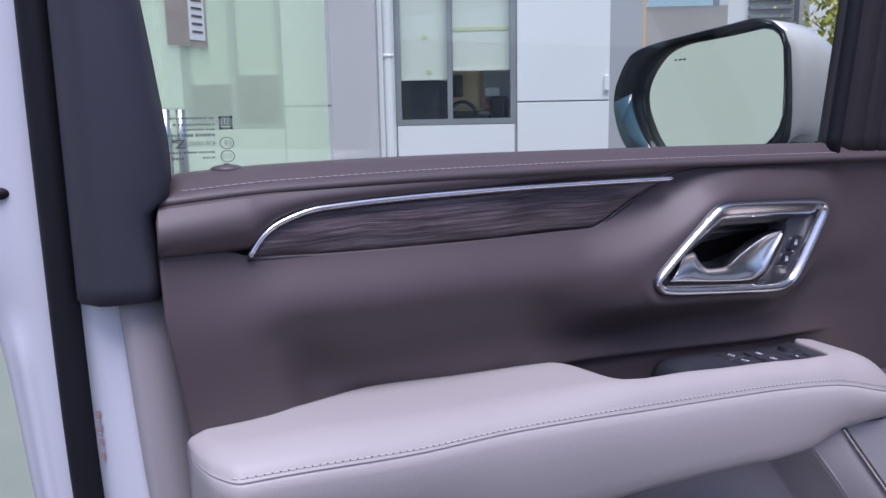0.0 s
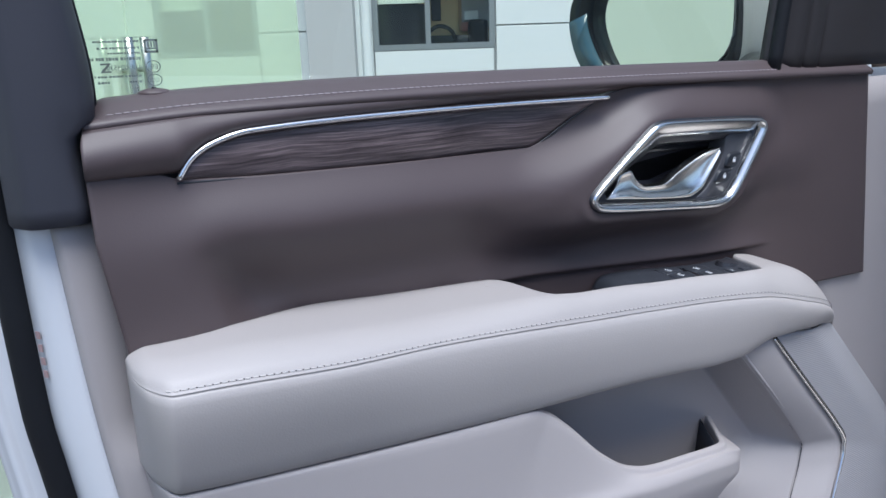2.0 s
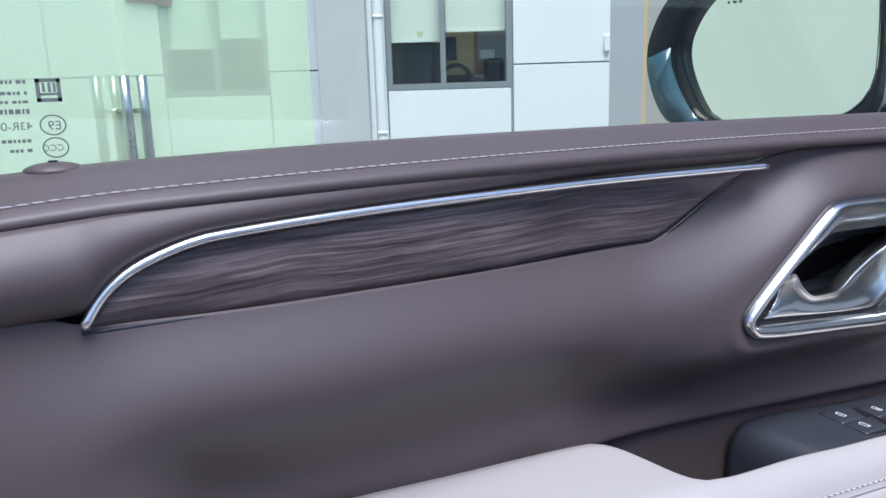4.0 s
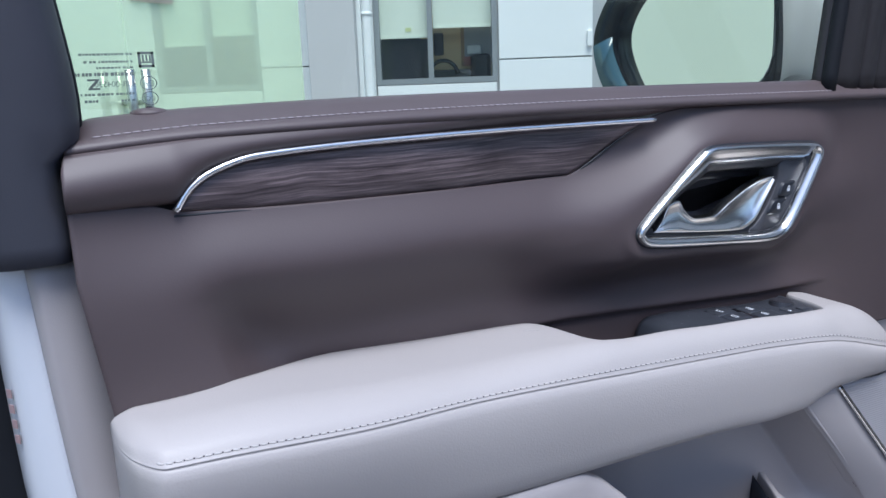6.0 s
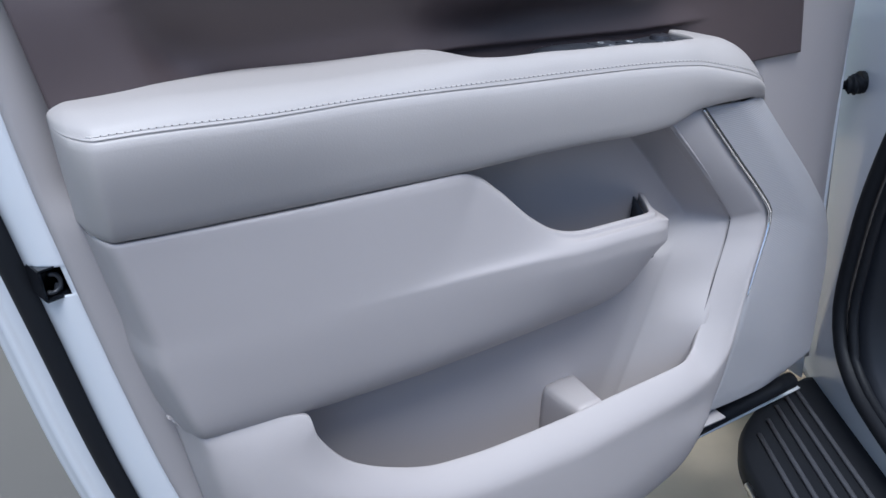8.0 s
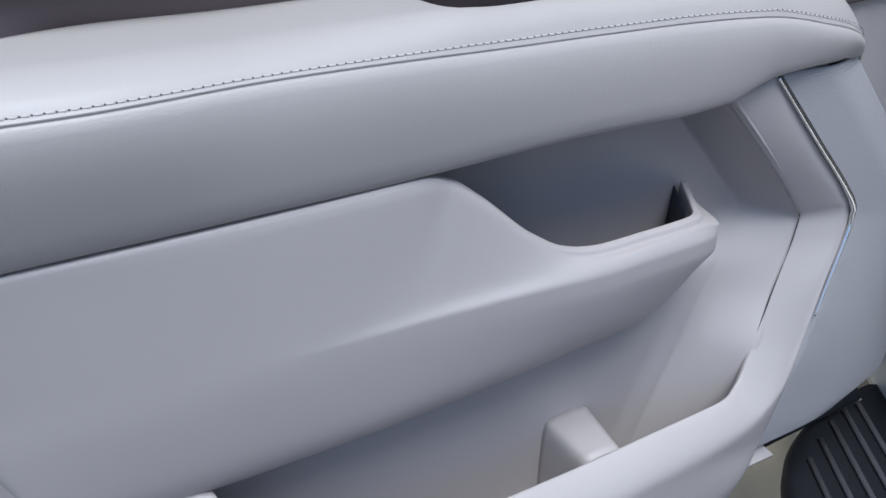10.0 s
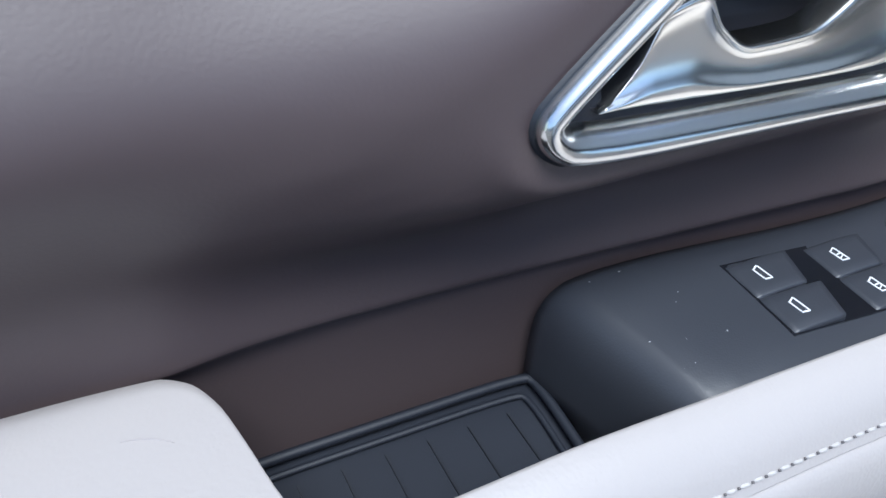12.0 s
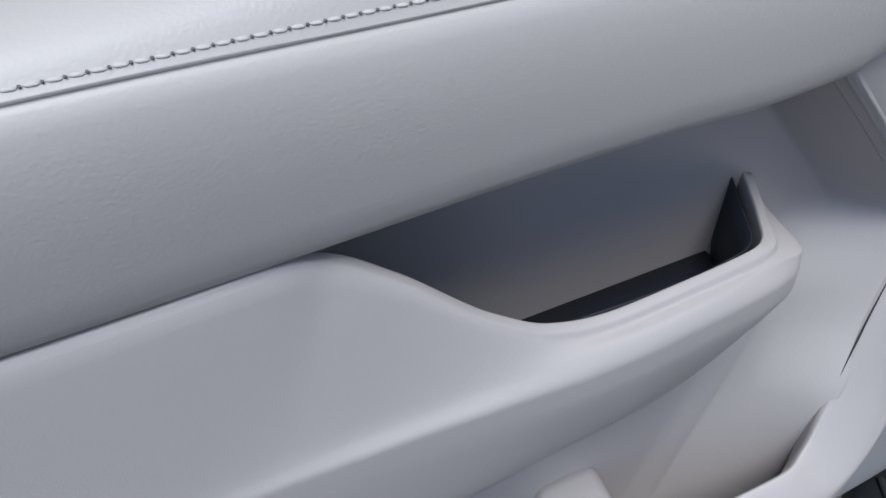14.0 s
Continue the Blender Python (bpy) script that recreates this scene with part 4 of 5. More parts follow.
    tube("crease_gap", p, np.interp(np.linspace(0, 1, 70), [0, 0.3, 0.8, 1], [0.0002, 0.0008, 0.0008, 0.0002]), PLASTIC_CUP, cover, sides=6)
    # plain grey panel in front of the leather
    g = np.array([[(x, 0.052 + 0.012 * step(0.69, 0.71, x), z) for x in np.r_[np.linspace(0.50, 0.675, 8), 0.69, 0.70] + (1.17 - z) * 0.085] for z in np.linspace(0.50, 1.335, 24)])
    sheet("front_panel", g, PLASTIC_GREY, door, "plain grey plastic panel at the hinge end", thick=0.006)


lower_panel()

# ---- rear edge of the door: flange, painted shut face, seal, outer skin ----
grey_x = f1([(0.40, -0.25), (0.6, -0.295), (0.80, -0.336), (1.03, -0.366), (1.12, -0.375), (1.30, -0.386)])
seal_x = f1([(0.40, -0.285), (0.6, -0.338), (0.785, -0.372), (0.95, -0.391), (1.06, -0.403), (1.11, -0.408), (1.27, -0.411), (1.5, -0.412), (1.8, -0.412)])
outer_x = f1([(0.40, -0.335), (0.6, -0.395), (0.79, -0.428), (0.97, -0.445), (1.10, -0.457), (1.25, -0.471), (1.32, -0.50), (1.8, -0.54)])


def door_shell():
    zs = np.linspace(0.46, 1.272, 60)
    g = np.array([[(grey_x(z) + d, y, z) for d, y in ((0.0, 0.016), (0.0, 0.006), (0.002, 0.001), (0.008, -0.002), (0.03, -0.004 + 0.012 * step(1.06, 1.1, z)), (0.06, -0.004 + 0.03 * step(1.06, 1.1, z)))] for z in zs])
    sheet("rear_flange", g, PLASTIC_GREY, door, "grey plastic edge of the trim panel", out=(-0.3, -1, 0), thick=0.003)
    zs = np.concatenate([np.linspace(0.45, 0.997, 40), np.linspace(0.999, 1.028, 9), np.linspace(1.031, 1.285, 20)])
    g = np.array([[(grey_x(z) + 0.006, 0.008, z), (grey_x(z) - 0.004, 0.0085, z), (grey_x(z) - 0.012, 0.010, z), (grey_x(z) * 0.35 + seal_x(z) * 0.65, 0.016, z), (seal_x(z) + 0.006, 0.024, z), (seal_x(z) + 0.001, 0.036, z), (seal_x(z), 0.06, z)] for z in zs])
    hole = lambda c: not (0.999 < c[2] < 1.028 and c[0] < grey_x(c[2]) + 0.001 and c[1] < 0.03)
    sheet("shut_face", g, PAINT, door, "white painted shut face of the door", out=(-0.5, -1, 0), thick=0.002, keep=hole)
    zs = np.linspace(0.45, 1.75, 90)
    p = np.array([(seal_x(z) - 0.009, 0.046, z) for z in zs])
    tube("door_seal", p, 0.0125, RUBBER, door, "thick black rubber weather seal", sides=14, flat=1.0, up=(0, 1, 0))
    g = []
    for z in zs:
        a, b = seal_x(z) - 0.012, outer_x(z)
        row = [(a + 0.02, 0.062, z), (a, 0.060, z), (a - 0.008, 0.060, z)]
        for s in np.linspace(0.25, 1, 12):
            bead = 0.006 * math.exp(-((s - 0.72) / 0.12) ** 2) * float(step(1.26, 1.22, z))
            row.append((a + (b - a) * s, 0.060 + 0.02 * s * s - bead, z))
        row += [(b - 0.002, 0.090, z), (b, 0.105, z), (b + 0.02, 0.125, z), (b + 0.12, 0.14, z)]
        g.append(row)
    sheet("outer_flange", np.array(g), PAINT, door, "white painted door edge with a pressed bead", out=(-0.3, -1, 0), thick=0.0015)
    g = np.array([[(x, 0.14 + 0.012 * math.sin((z - 0.45) * 3.2) * (1 if x < 0.70 else 0.6), z) for x in np.linspace(-0.30, 0.74, 30)] for z in np.linspace(0.45, 1.34, 24)])
    sheet("outer_skin", g, PAINT, door, "white painted outer door skin", out=(0, 1, 0), thick=0.0015)
    g = np.array([[(x, y, 0.452 + 0.1 * max(0, (x - 0.25)) * 0.4) for y in (0.03, 0.06, 0.10, 0.14)] for x in np.linspace(-0.28, 0.70, 30)])
    sheet("door_bottom", g, PAINT, door, "white painted underside of the door", out=(0, 0, -1), thick=0.002)
    tube("bottom_seal", [(x, 0.022, 0.485 + 0.1 * max(0, (x - 0.25)) * 0.6) for x in np.linspace(-0.22, 0.66, 20)], 0.014, RUBBER, door, sides=10)
    # hinge-end closing sheet
    sheet("hinge_face", np.array([[(0.70 + (1.17 - z) * 0.06, y, z) for y in (0.06, 0.10, 0.14)] for z in np.linspace(0.46, 1.34, 12)]), PAINT, door, out=(1, 0, 0), thick=0.002)
    # plug
    bm = bmesh.new()
    bmesh.ops.create_uvsphere(bm, u_segments=20, v_segments=10, radius=1, matrix=Matrix.Translation((-0.457, 0.0615, 1.35)) @ Matrix.Diagonal((0.0062, 0.004, 0.0045, 1)))
    part("rubber_plug", bm, RUBBER, door, "black rubber plug", flat=False)
    # latch
    c = Vector((-0.3700, 0.014, 1.0135))
    t = pose(*c, 0, 0, 18)
    bm = bmesh.new()
    for s, o in (((0.038, 0.002, 0.030), (0, 0.030, 0)), ((0.002, 0.034, 0.030), (-0.019, 0.014, 0)), ((0.002, 0.034, 0.030), (0.019, 0.014, 0)), ((0.038, 0.034, 0.002), (0, 0.014, 0.015)), ((0.038, 0.034, 0.002), (0, 0.014, -0.015))):
        box_bm(bm, s, t @ Matrix.Translation(o))
    latch = part("latch", bm, GLOSS_BLACK, door, "black steel latch recess")
    arc = [t @ Vector((-0.010 + 0.008 * math.cos(a), 0.004, -0.002 + 0.009 * math.sin(a))) for a in np.linspace(-2.2, 1.6, 14)]
    tube("latch_claw", arc, 0.0022, POD, latch, sides=8, up=(0, 1, 0))
    block("latch_pawl", (0.007, 0.004, 0.006), t @ pose(-0.004, 0.006, -0.008, 0, 25, 0), POD, latch, bevel=0.001)
    # warning label as bars
    bm = bmesh.new()
    for k in range(4):
        z = 1.150 + 0.011 * k
        box_bm(bm, (0.0045, 0.0006, 0.006), Matrix.Translation((seal_x(z) + 0.0045, 0.0225, z)) @ pose(0, 0, 0, 0, 0, -50))
    part("label_bars", bm, mat("red_print", (0.35, 0.24, 0.24), 0.6), door, "small worn red label")


door_shell()


def window_frame():
    zs = np.linspace(1.273, 1.76, 40)
    right = f1([(1.273, -0.3515), (1.333, -0.3545), (1.345, -0.3425), (1.369, -0.3405), (1.439, -0.347), (1.5, -0.3545), (1.76, -0.388)])
    g = []
    for z in zs:
        r = float(right(z))
        fade = float(step(1.345, 1.36, z))
        row = [(-0.412, 0.042, z), (-0.4115, 0.022, z), (-0.408, 0.006, z), (-0.400, -0.005, z), (-0.396, -0.010, z), (-0.390, -0.012, z), (-0.375, -0.012, z)]
        row += [(r - 0.012, -0.010, z), (r - 0.006, -0.007 + 0.006 * fade, z), (r - 0.0015, 0.004 + 0.004 * fade, z), (r, 0.018, z), (r + 0.001, 0.052, z)]
        g.append(row)
    bottom = [[(x, y + 0.004, 1.2715) for x, y, z in g[0]], [(x, 0.04, 1.2715) for x, y, z in g[0]]]
    sheet("pillar_trim", np.array(bottom[::-1] + g), PLASTIC_PILLAR, door, "dark grey moulded window pillar trim", thick=0.002)
    edge = np.array([(float(right(z)) - 0.001, 0.034, z) for z in np.linspace(1.345, 1.76, 30)])
    tube("glass_run", edge, 0.003, RUBBER, door, sides=8)
    # front sail trim
    zs = np.linspace(1.350, 1.76, 24)
    fr = f1([(1.338, 0.386), (1.36, 0.389), (1.445, 0.400), (1.522, 0.410), (1.76, 0.441)])
    g = np.array([[(float(fr(z)) + d, y, z) for d, y in ((0.0, 0.068), (0.001, 0.060), (0.010, 0.053), (0.024, 0.054), (0.032, 0.049), (0.048, 0.047), (0.051, 0.0495), (0.054, 0.047), (0.074, 0.0465), (0.077, 0.049), (0.080, 0.0465))] + [(0.56, 0.049, z), (0.66, 0.055, z), (0.70, 0.065, z)] for z in zs])
    sheet("sail_trim", g, SAIL, door, "dark trim at the front of the side window", thick=0.003)
    tube("front_glass_run", np.array([(float(fr(z)) + 0.008, 0.052, z) for z in zs]), 0.008, RUBBER, door, sides=10)
    gl = block("window_glass", (0.80, 0.004, 0.44), Matrix.Translation((0.03, 0.0635, 1.55)) @ pose(0, 0, 0, 0, 0, 1.26), CAR_GLASS, door, "green-tinted side window glass")
    gl.visible_shadow = False
    # etched marking, seen from behind
    bm = bmesh.new()
    y = 0.0520

    def bar(x, z, w, h):
        box_bm(bm, (w, 0.0004, h * 0.6), Matrix.Translation((x, y, z)))

    for dx, dz, w, h in ((0, 0.0045, 0.0105, 0.0030), (0, -0.0045, 0.0105, 0.0030), (0.0044, 0, 0.0018, 0.0175), (-0.0044, 0, 0.0018, 0.0175), (0, -0.0018, 0.0075, 0.0020), (0.0026, 0.0012, 0.0012, 0.0070), (0.0004, 0.0012, 0.0012, 0.0070), (-0.0020, 0.0012, 0.0012, 0.0070)):
        bar(-0.293 + dx, 1.3985 + dz, w, h)
    rng = random.Random(4)
    for z, x0, x1, h in ((1.4025, -0.335, -0.302, 0.0026), (1.3975, -0.333, -0.302, 0.0026), (1.3935, -0.326, -0.302, 0.0022), (1.3892, -0.340, -0.302, 0.0038), (1.3757, -0.340, -0.303, 0.0026), (1.3712, -0.312, -0.303, 0.0024), (1.3712, -0.334, -0.327, 0.0030)):
        x = x1
        while x > x0:
            w = rng.uniform(0.0010, 0.0024)
            bar(x - w / 2, z, w, h)
            x -= w + rng.choice((0.0006, 0.0006, 0.0006, 0.0016))
    bar(-0.3285, 1.3855, 0.0075, 0.0022)
    bar(-0.3285, 1.3795, 0.0075, 0.0022)
    box_bm(bm, (0.0018, 0.0004, 0.007), Matrix.Translation((-0.3285, y, 1.3825)) @ pose(0, 0, 0, 0, 45, 0))
    part("glass_marking", bm, INK, gl, "small dark etched glass marking")
    for zc in (1.3825, 1.3720):
        ring = [(-0.293 + 0.0054 * math.cos(a), y, zc + 0.0046 * math.sin(a)) for a in np.linspace(0, 2 * math.pi, 28, endpoint=False)]
        tube("marking_ring", ring, 0.0004, INK, gl, sides=5, up=(0, 1, 0), closed=True)
    for body, x, z, size in (("43R-004530", -0.3015, 1.3807, 0.0054), ("E9", -0.2893, 1.3803, 0.0060), ("CCC", -0.2895, 1.3704, 0.0044)):
        cu = bpy.data.curves.new("marking_text", "FONT")
        cu.body, cu.size, cu.extrude = body, size, 0.00005
        dg = new("marking_text_source", cu)
        me = bpy.data.meshes.new_from_object(dg)
        bpy.data.objects.remove(dg)
        ob = link("marking_text", me, INK, gl)
        ob.matrix_basis = pose(x, 0.0515, z, 90, 0, 180)


window_frame()


# ---- wing mirror ----
def wing_mirror():
    m, n, q = Vector((-0.4198, 0.9076, 0)), Vector((-0.9076, -0.4198, 0)), Vector((0.53, 0.19, 0))

    def at(p, z, d=0.0):
        v = q + m * p + n * d
        return (v.x, v.y, z)

    def rings(name, loops, material, label="", cap=True, parent=None, flat=False):
        k, c = len(loops), len(loops[0])
        faces = [(r * c + i, r * c + (i + 1) % c, (r + 1) * c + (i + 1) % c, (r + 1) * c + i) for r in range(k - 1) for i in range(c)]
        if cap:
            faces.append(tuple(range((k - 1) * c, k * c)))
        me = from_faces(name, [v for r in loops for v in r], faces, flat)
        bm = bmesh.new()
        bm.from_mesh(me)
        bmesh.ops.recalc_face_normals(bm, faces=bm.faces)
        bm.to_mesh(me)
        bm.free()
        return link(name, me, material, parent, label)

    outer = rounded([(0.048, 1.540), (0.17, 1.5215), (0.278, 1.505), (0.300, 1.478), (0.319, 1.428), (0.305, 1.365), (0.275, 1.325), (0.10, 1.315), (0.040, 1.340), (0.035, 1.40)], 2)
    glass = rounded([(0.050, 1.520), (0.12, 1.510), (0.224, 1.502), (0.260, 1.468), (0.277, 1.427), (0.257, 1.375), (0.227, 1.335), (0.10, 1.335), (0.044, 1.366), (0.043, 1.44)], 2)
    swing = lambda p: 0.010 - (p - 0.045) * 0.11
    mir = rings("wing_mirror", [[at(p, z, -0.06) for p, z in outer], [at(p, z, 0.0) for p, z in outer], [at(p, z, 0.007) for p, z in inset(outer, 0.003)],
                [at(p, z, 0.009) for p, z in inset(glass, -0.006)], [at(p, z, 0.006) for p, z in inset(glass, -0.002)], [at(p, z, swing(p) - 0.004) for p, z in inset(glass, -0.001)]],
                MIRROR_BLACK, "wing mirror in a gloss black bezel", cap=False, parent=door)
    rings("mirror_glass", [[at(p, z, swing(p) - 0.006) for p, z in glass], [at(p, z, swing(p)) for p, z in glass]], MIRROR, "plain mirror glass", parent=mir, flat=True)
    rim_out, rim_in = inset(outer, 0.004), inset(glass, -0.0065)
    rim_out = rim_out[(rim_out[:, 0] > 0.2) & (rim_out[:, 1] > 1.334) & (rim_out[:, 1] < 1.432)]
    rim_in = rim_in[(rim_in[:, 0] > 0.2) & (rim_in[:, 1] > 1.334) & (rim_in[:, 1] < 1.432)]
    lens = np.concatenate([rim_out[np.argsort(-rim_out[:, 1])], rim_in[np.argsort(rim_in[:, 1])]])
    rings("side_lens", [[at(p, z, 0.004) for p, z in lens], [at(p, z, 0.0102) for p, z in lens]], BLUE_REFLECTION, "smoked glossy lens with its blue reflection painted in", parent=mir)
    g = []
    for s in np.linspace(0, 1, 14):
        k = math.cos(s * math.pi / 2 * 0.96)
        cen = np.array([0.14, 1.43])
        ring = cen + (outer - cen) * (0.25 + 0.75 * k)
        g.append([at(p - 0.075 * math.sin(s * math.pi / 2), z, -0.012 - 0.15 * math.sin(s * math.pi / 2)) for p, z in ring])
    sheet("shell", np.array(g).transpose(1, 0, 2), PAINT, mir, "white painted mirror shell", out=(1, 0.4, 0), thick=0.002, loop=True)
    arm = np.array([[0.44, 0.09, 1.345], [0.48, 0.12, 1.345], [0.52, 0.18, 1.345], [0.56, 0.24, 1.35]])
    tube("arm", curve(arm, 20), np.linspace(0.03, 0.026, 20), GLOSS_BLACK, mir, "black mirror arm", sides=14, flat=0.7)
    bm = bmesh.new()
    for p, z, w in ((0.214, 1.482, 0.002), (0.206, 1.482, 0.004), (0.199, 1.482, 0.003)):
        box_bm(bm, (0.0006, w, 0.003), Matrix.Translation(at(p, z, swing(p) + 0.0008)) @ pose(0, 0, 0, 0, 0, 25))
    part("indicator_mark", bm, INK, mir)


wing_mirror()

# ---- car body beside the door ----
CA = Vector((0.4512, 0.8924, 0)).normalized()
CO = Vector((-CA.y, CA.x, 0))
CQ = Vector((0.80, 0.08, 0))


def car(u, o, z):
    v = CQ + CA * u + CO * o
    return (v.x, v.y, z)


def car_body():
    body = door
    # doorway edge: down the hinge pillar, round the corner and back along the sill
    edge = [(-0.55, 1.75), (-0.32, 1.30), (-0.19, 1.05), (-0.138, 0.93), (-0.108, 0.80), (-0.098, 0.66), (-0.128, 0.578), (-0.22, 0.528), (-0.45, 0.51), (-1.6, 0.505)]
    e = curve(edge, 90)
    outer = curve([(0.05, 1.75), (0.16, 1.30), (0.16, 1.05), (0.14, 0.93), (0.13, 0.80), (0.12, 0.62), (0.04, 0.455), (-0.18, 0.43), (-0.45, 0.43), (-1.6, 0.43)], 90)
    g = []
    for s in np.linspace(0, 1, 10):
        off = 0.0 - 0.012 * s * s
        g.append([car(a[0] * (1 - s) + b[0] * s, 0.03 - 0.03 * (1 - s) ** 2 * 0.3 + off * 0, z) for a, b, z in zip(outer, e, outer[:, 1] * (1 - s) + e[:, 1] * s)])
    sheet("door_aperture", np.array(g), PAINT, body, "white painted hinge pillar and sill", out=tuple(CO), thick=0.004)
    for k, (d, r, o) in enumerate(((0.0, 0.013, 0.030), (-0.022, 0.008, 0.02))):
        p = np.array([car(u + (d if z > 0.57 else d * 0.3), o, z + (0.0 if z > 0.57 else d * -0.4)) for u, z in e])
        tube("aperture_seal", p, r, RUBBER, body, "black rubber doorway seal", sides=10, up=tuple(CO))
    # dark kick panel behind the opening, then the unseen pale cabin
    inner = []
    for s in np.linspace(0, 1, 6):
        inner.append([car(a[0] - 0.02 - 0.10 * s, 0.02 - 0.10 * s, a[1] + 0.02 * s) for a in e])
    sheet("cabin_lining", np.array(inner), PLASTIC_BLACK, body, "dark cabin lining", out=tuple(CO), thick=0.004)
    # Unseen cabin wall and floor, added as reflectors for the door's inner side.
    block("cabin_bounce_wall", (0.03, 2.6, 0.85), Matrix.Translation(car(-0.6, -1.58, 0.92)) @ pose(0, 0, 0, 0, 0, -26.8), CABIN_BOUNCE, body)
    block("cabin_bounce_floor", (1.5, 2.4, 0.03), Matrix.Translation(car(-0.80, -0.80, 0.50)) @ pose(0, 0, 0, 0, 0, -26.8), CABIN_BOUNCE, body)
    # unseen rear side and roof, added to shape light and reflections, and the bonnet
    side = f1([(0.45, 0.0), (0.7, 0.03), (0.95, 0.045), (1.2, 0.03), (1.33, 0.0), (1.75, -0.16)])
    g = np.array([[car(u, float(side(z)), z) for u in np.linspace(-3.6, -1.2, 14)] for z in np.linspace(0.48, 1.33, 12)])
    sheet("rear_side", g, PAINT, body, "unseen white rear door and quarter panel, added for reflections", out=tuple(CO), thick=0.004)
    g = np.array([[car(u, float(side(z)) - 0.01, z) for u in np.linspace(-3.5, -1.25, 10)] for z in np.linspace(1.33, 1.76, 8)])
    sheet("rear_glass", g, GLOSS_BLACK, body, "dark rear side glass", out=tuple(CO), thick=0.004)
    # The roof stops at u = -1.5 so that light reaches the cabin from above.
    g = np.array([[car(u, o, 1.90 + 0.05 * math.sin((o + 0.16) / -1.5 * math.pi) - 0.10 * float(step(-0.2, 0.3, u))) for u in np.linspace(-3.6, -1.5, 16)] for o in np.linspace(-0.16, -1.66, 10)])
    sheet("roof", g, PAINT, body, "unseen white rear roof, front half left open for light", out=(0, 0, 1), thick=0.004)
    g = np.array([[car(u, o, 1.22 - 0.12 * float(step(0.6, 1.9, u)) + 0.04 * math.sin((o - 0.05) / -1.9 * math.pi)) for u in np.linspace(0.35, 1.9, 12)] for o in np.linspace(0.02, -1.85, 10)])
    sheet("bonnet", g, PAINT, body, "white painted bonnet", out=(0, 0, 1), thick=0.004)
    # front wing beyond the door
    g = np.array([[car(u, 0.05 + 0.02 * math.sin(z * 2.2), z) for u in np.linspace(0.16, 1.6, 16)] for z in np.linspace(0.45, 1.25, 14)])
    sheet("front_wing", g, PAINT, body, "white painted front wing", out=tuple(CO), thick=0.003)
    # rocker under the sill
    g = np.array([[car(u, o, z) for u in np.linspace(-1.6, 0.12, 20)] for o, z in ((-0.02, 0.5), (0.0, 0.46), (-0.01, 0.40), (-0.06, 0.34))])
    sheet("rocker", g, RUBBER, body, "black lower sill", out=tuple(CO), thick=0.003)
    # wiring boot between door and pillar
    a, b = Vector((0.725, 0.10, 0.995)), Vector(car(-0.035, 0.035, 1.0))
    p = [a.lerp(b, t) + Vector((0, -0.012, 0)) * math.sin(t * math.pi) for t in np.linspace(-0.3, 1, 60)]
    r = [0.0085 + 0.002 * math.sin(t * 46) + 0.006 * float(step(0.55, 0.62, t)) * float(step(0.95, 0.88, t)) for t in np.linspace(0, 1, 60)]
    tube("wiring_boot", p, r, RUBBER, body, "black ribbed rubber wiring boot", sides=12)
    bm = bmesh.new()
    bmesh.ops.create_cone(bm, cap_ends=True, segments=20, radius1=0.017, radius2=0.017, depth=0.01, matrix=Matrix.Translation(car(-0.033, 0.03, 1.0)) @ Vector(CO).to_track_quat("Z", "Y").to_matrix().to_4x4())
    part("boot_socket", bm, RUBBER, body)
    # front wheel under the wing
    hub = Vector(car(0.72, -0.08, 0.40))
    face = Matrix.Translation(hub) @ CO.to_track_quat("Z", "Y").to_matrix().to_4x4()
    for nm, prof, material in (("tyre", [(0.29, -0.12), (0.36, -0.12), (0.395, -0.09), (0.40, 0.0), (0.395, 0.09), (0.36, 0.12), (0.29, 0.12)], RUBBER), ("rim", [(0.03, 0.06), (0.10, 0.075), (0.25, 0.085), (0.285, 0.10), (0.292, 0.11), (0.292, -0.11)], STEEL)):
        g = np.array([[face @ Vector((r * math.cos(a), r * math.sin(a), d)) for r, d in prof] for a in np.linspace(0, 2 * math.pi, 40, endpoint=False)])
        sheet(nm, g, material, body, thick=0, loop=True)
    # running board
    us = np.concatenate([np.linspace(-1.8, -0.30, 24), np.linspace(-0.28, -0.045, 24)])
    g = []
    for u in us:
        k = float(np.clip((u + 0.28) / 0.235, 0, 1))
        wide = 0.226 - 0.18 * k ** 2.4
        row = [car(u, 0.005, 0.44), car(u, 0.01, 0.458)]
        row += [car(u, 0.01 + (wide - 0.02) * s, 0.46) for s in np.linspace(0.05, 1, 10)]
        row += [car(u, wide - 0.004, 0.456), car(u, wide, 0.445), car(u, wide - 0.002, 0.42), car(u, wide - 0.03, 0.40)]
        g.append(row)
    board = sheet("running_board", np.array(g), RUBBER, door, "black ribbed plastic running board", out=(0, 0, 1), thick=0.003)
    for o, end in ((0.070, -0.05), (0.095, -0.09), (0.122, -0.125), (0.15, -0.16), (0.178, -0.195)):
        p = [car(u, o, 0.462) for u in np.linspace(-1.8, end, 16)]
        tube("tread_rib", p, 0.0045, PLATE, board, sides=8, flat=0.8)
    p = [car(u, 0.227, 0.44) for u in np.linspace(-1.8, -0.285, 12)]
    tube("bright_edge", p, 0.006, STEEL, board, "bright metal edge strip", sides=8)


car_body()


# ---- the building across the forecourt ----
BN, BR, BO = Vector((0.4226, 0.9063, 0)), Vector((0.9063, -0.4226, 0)), Vector((-0.387, -0.587, 0))


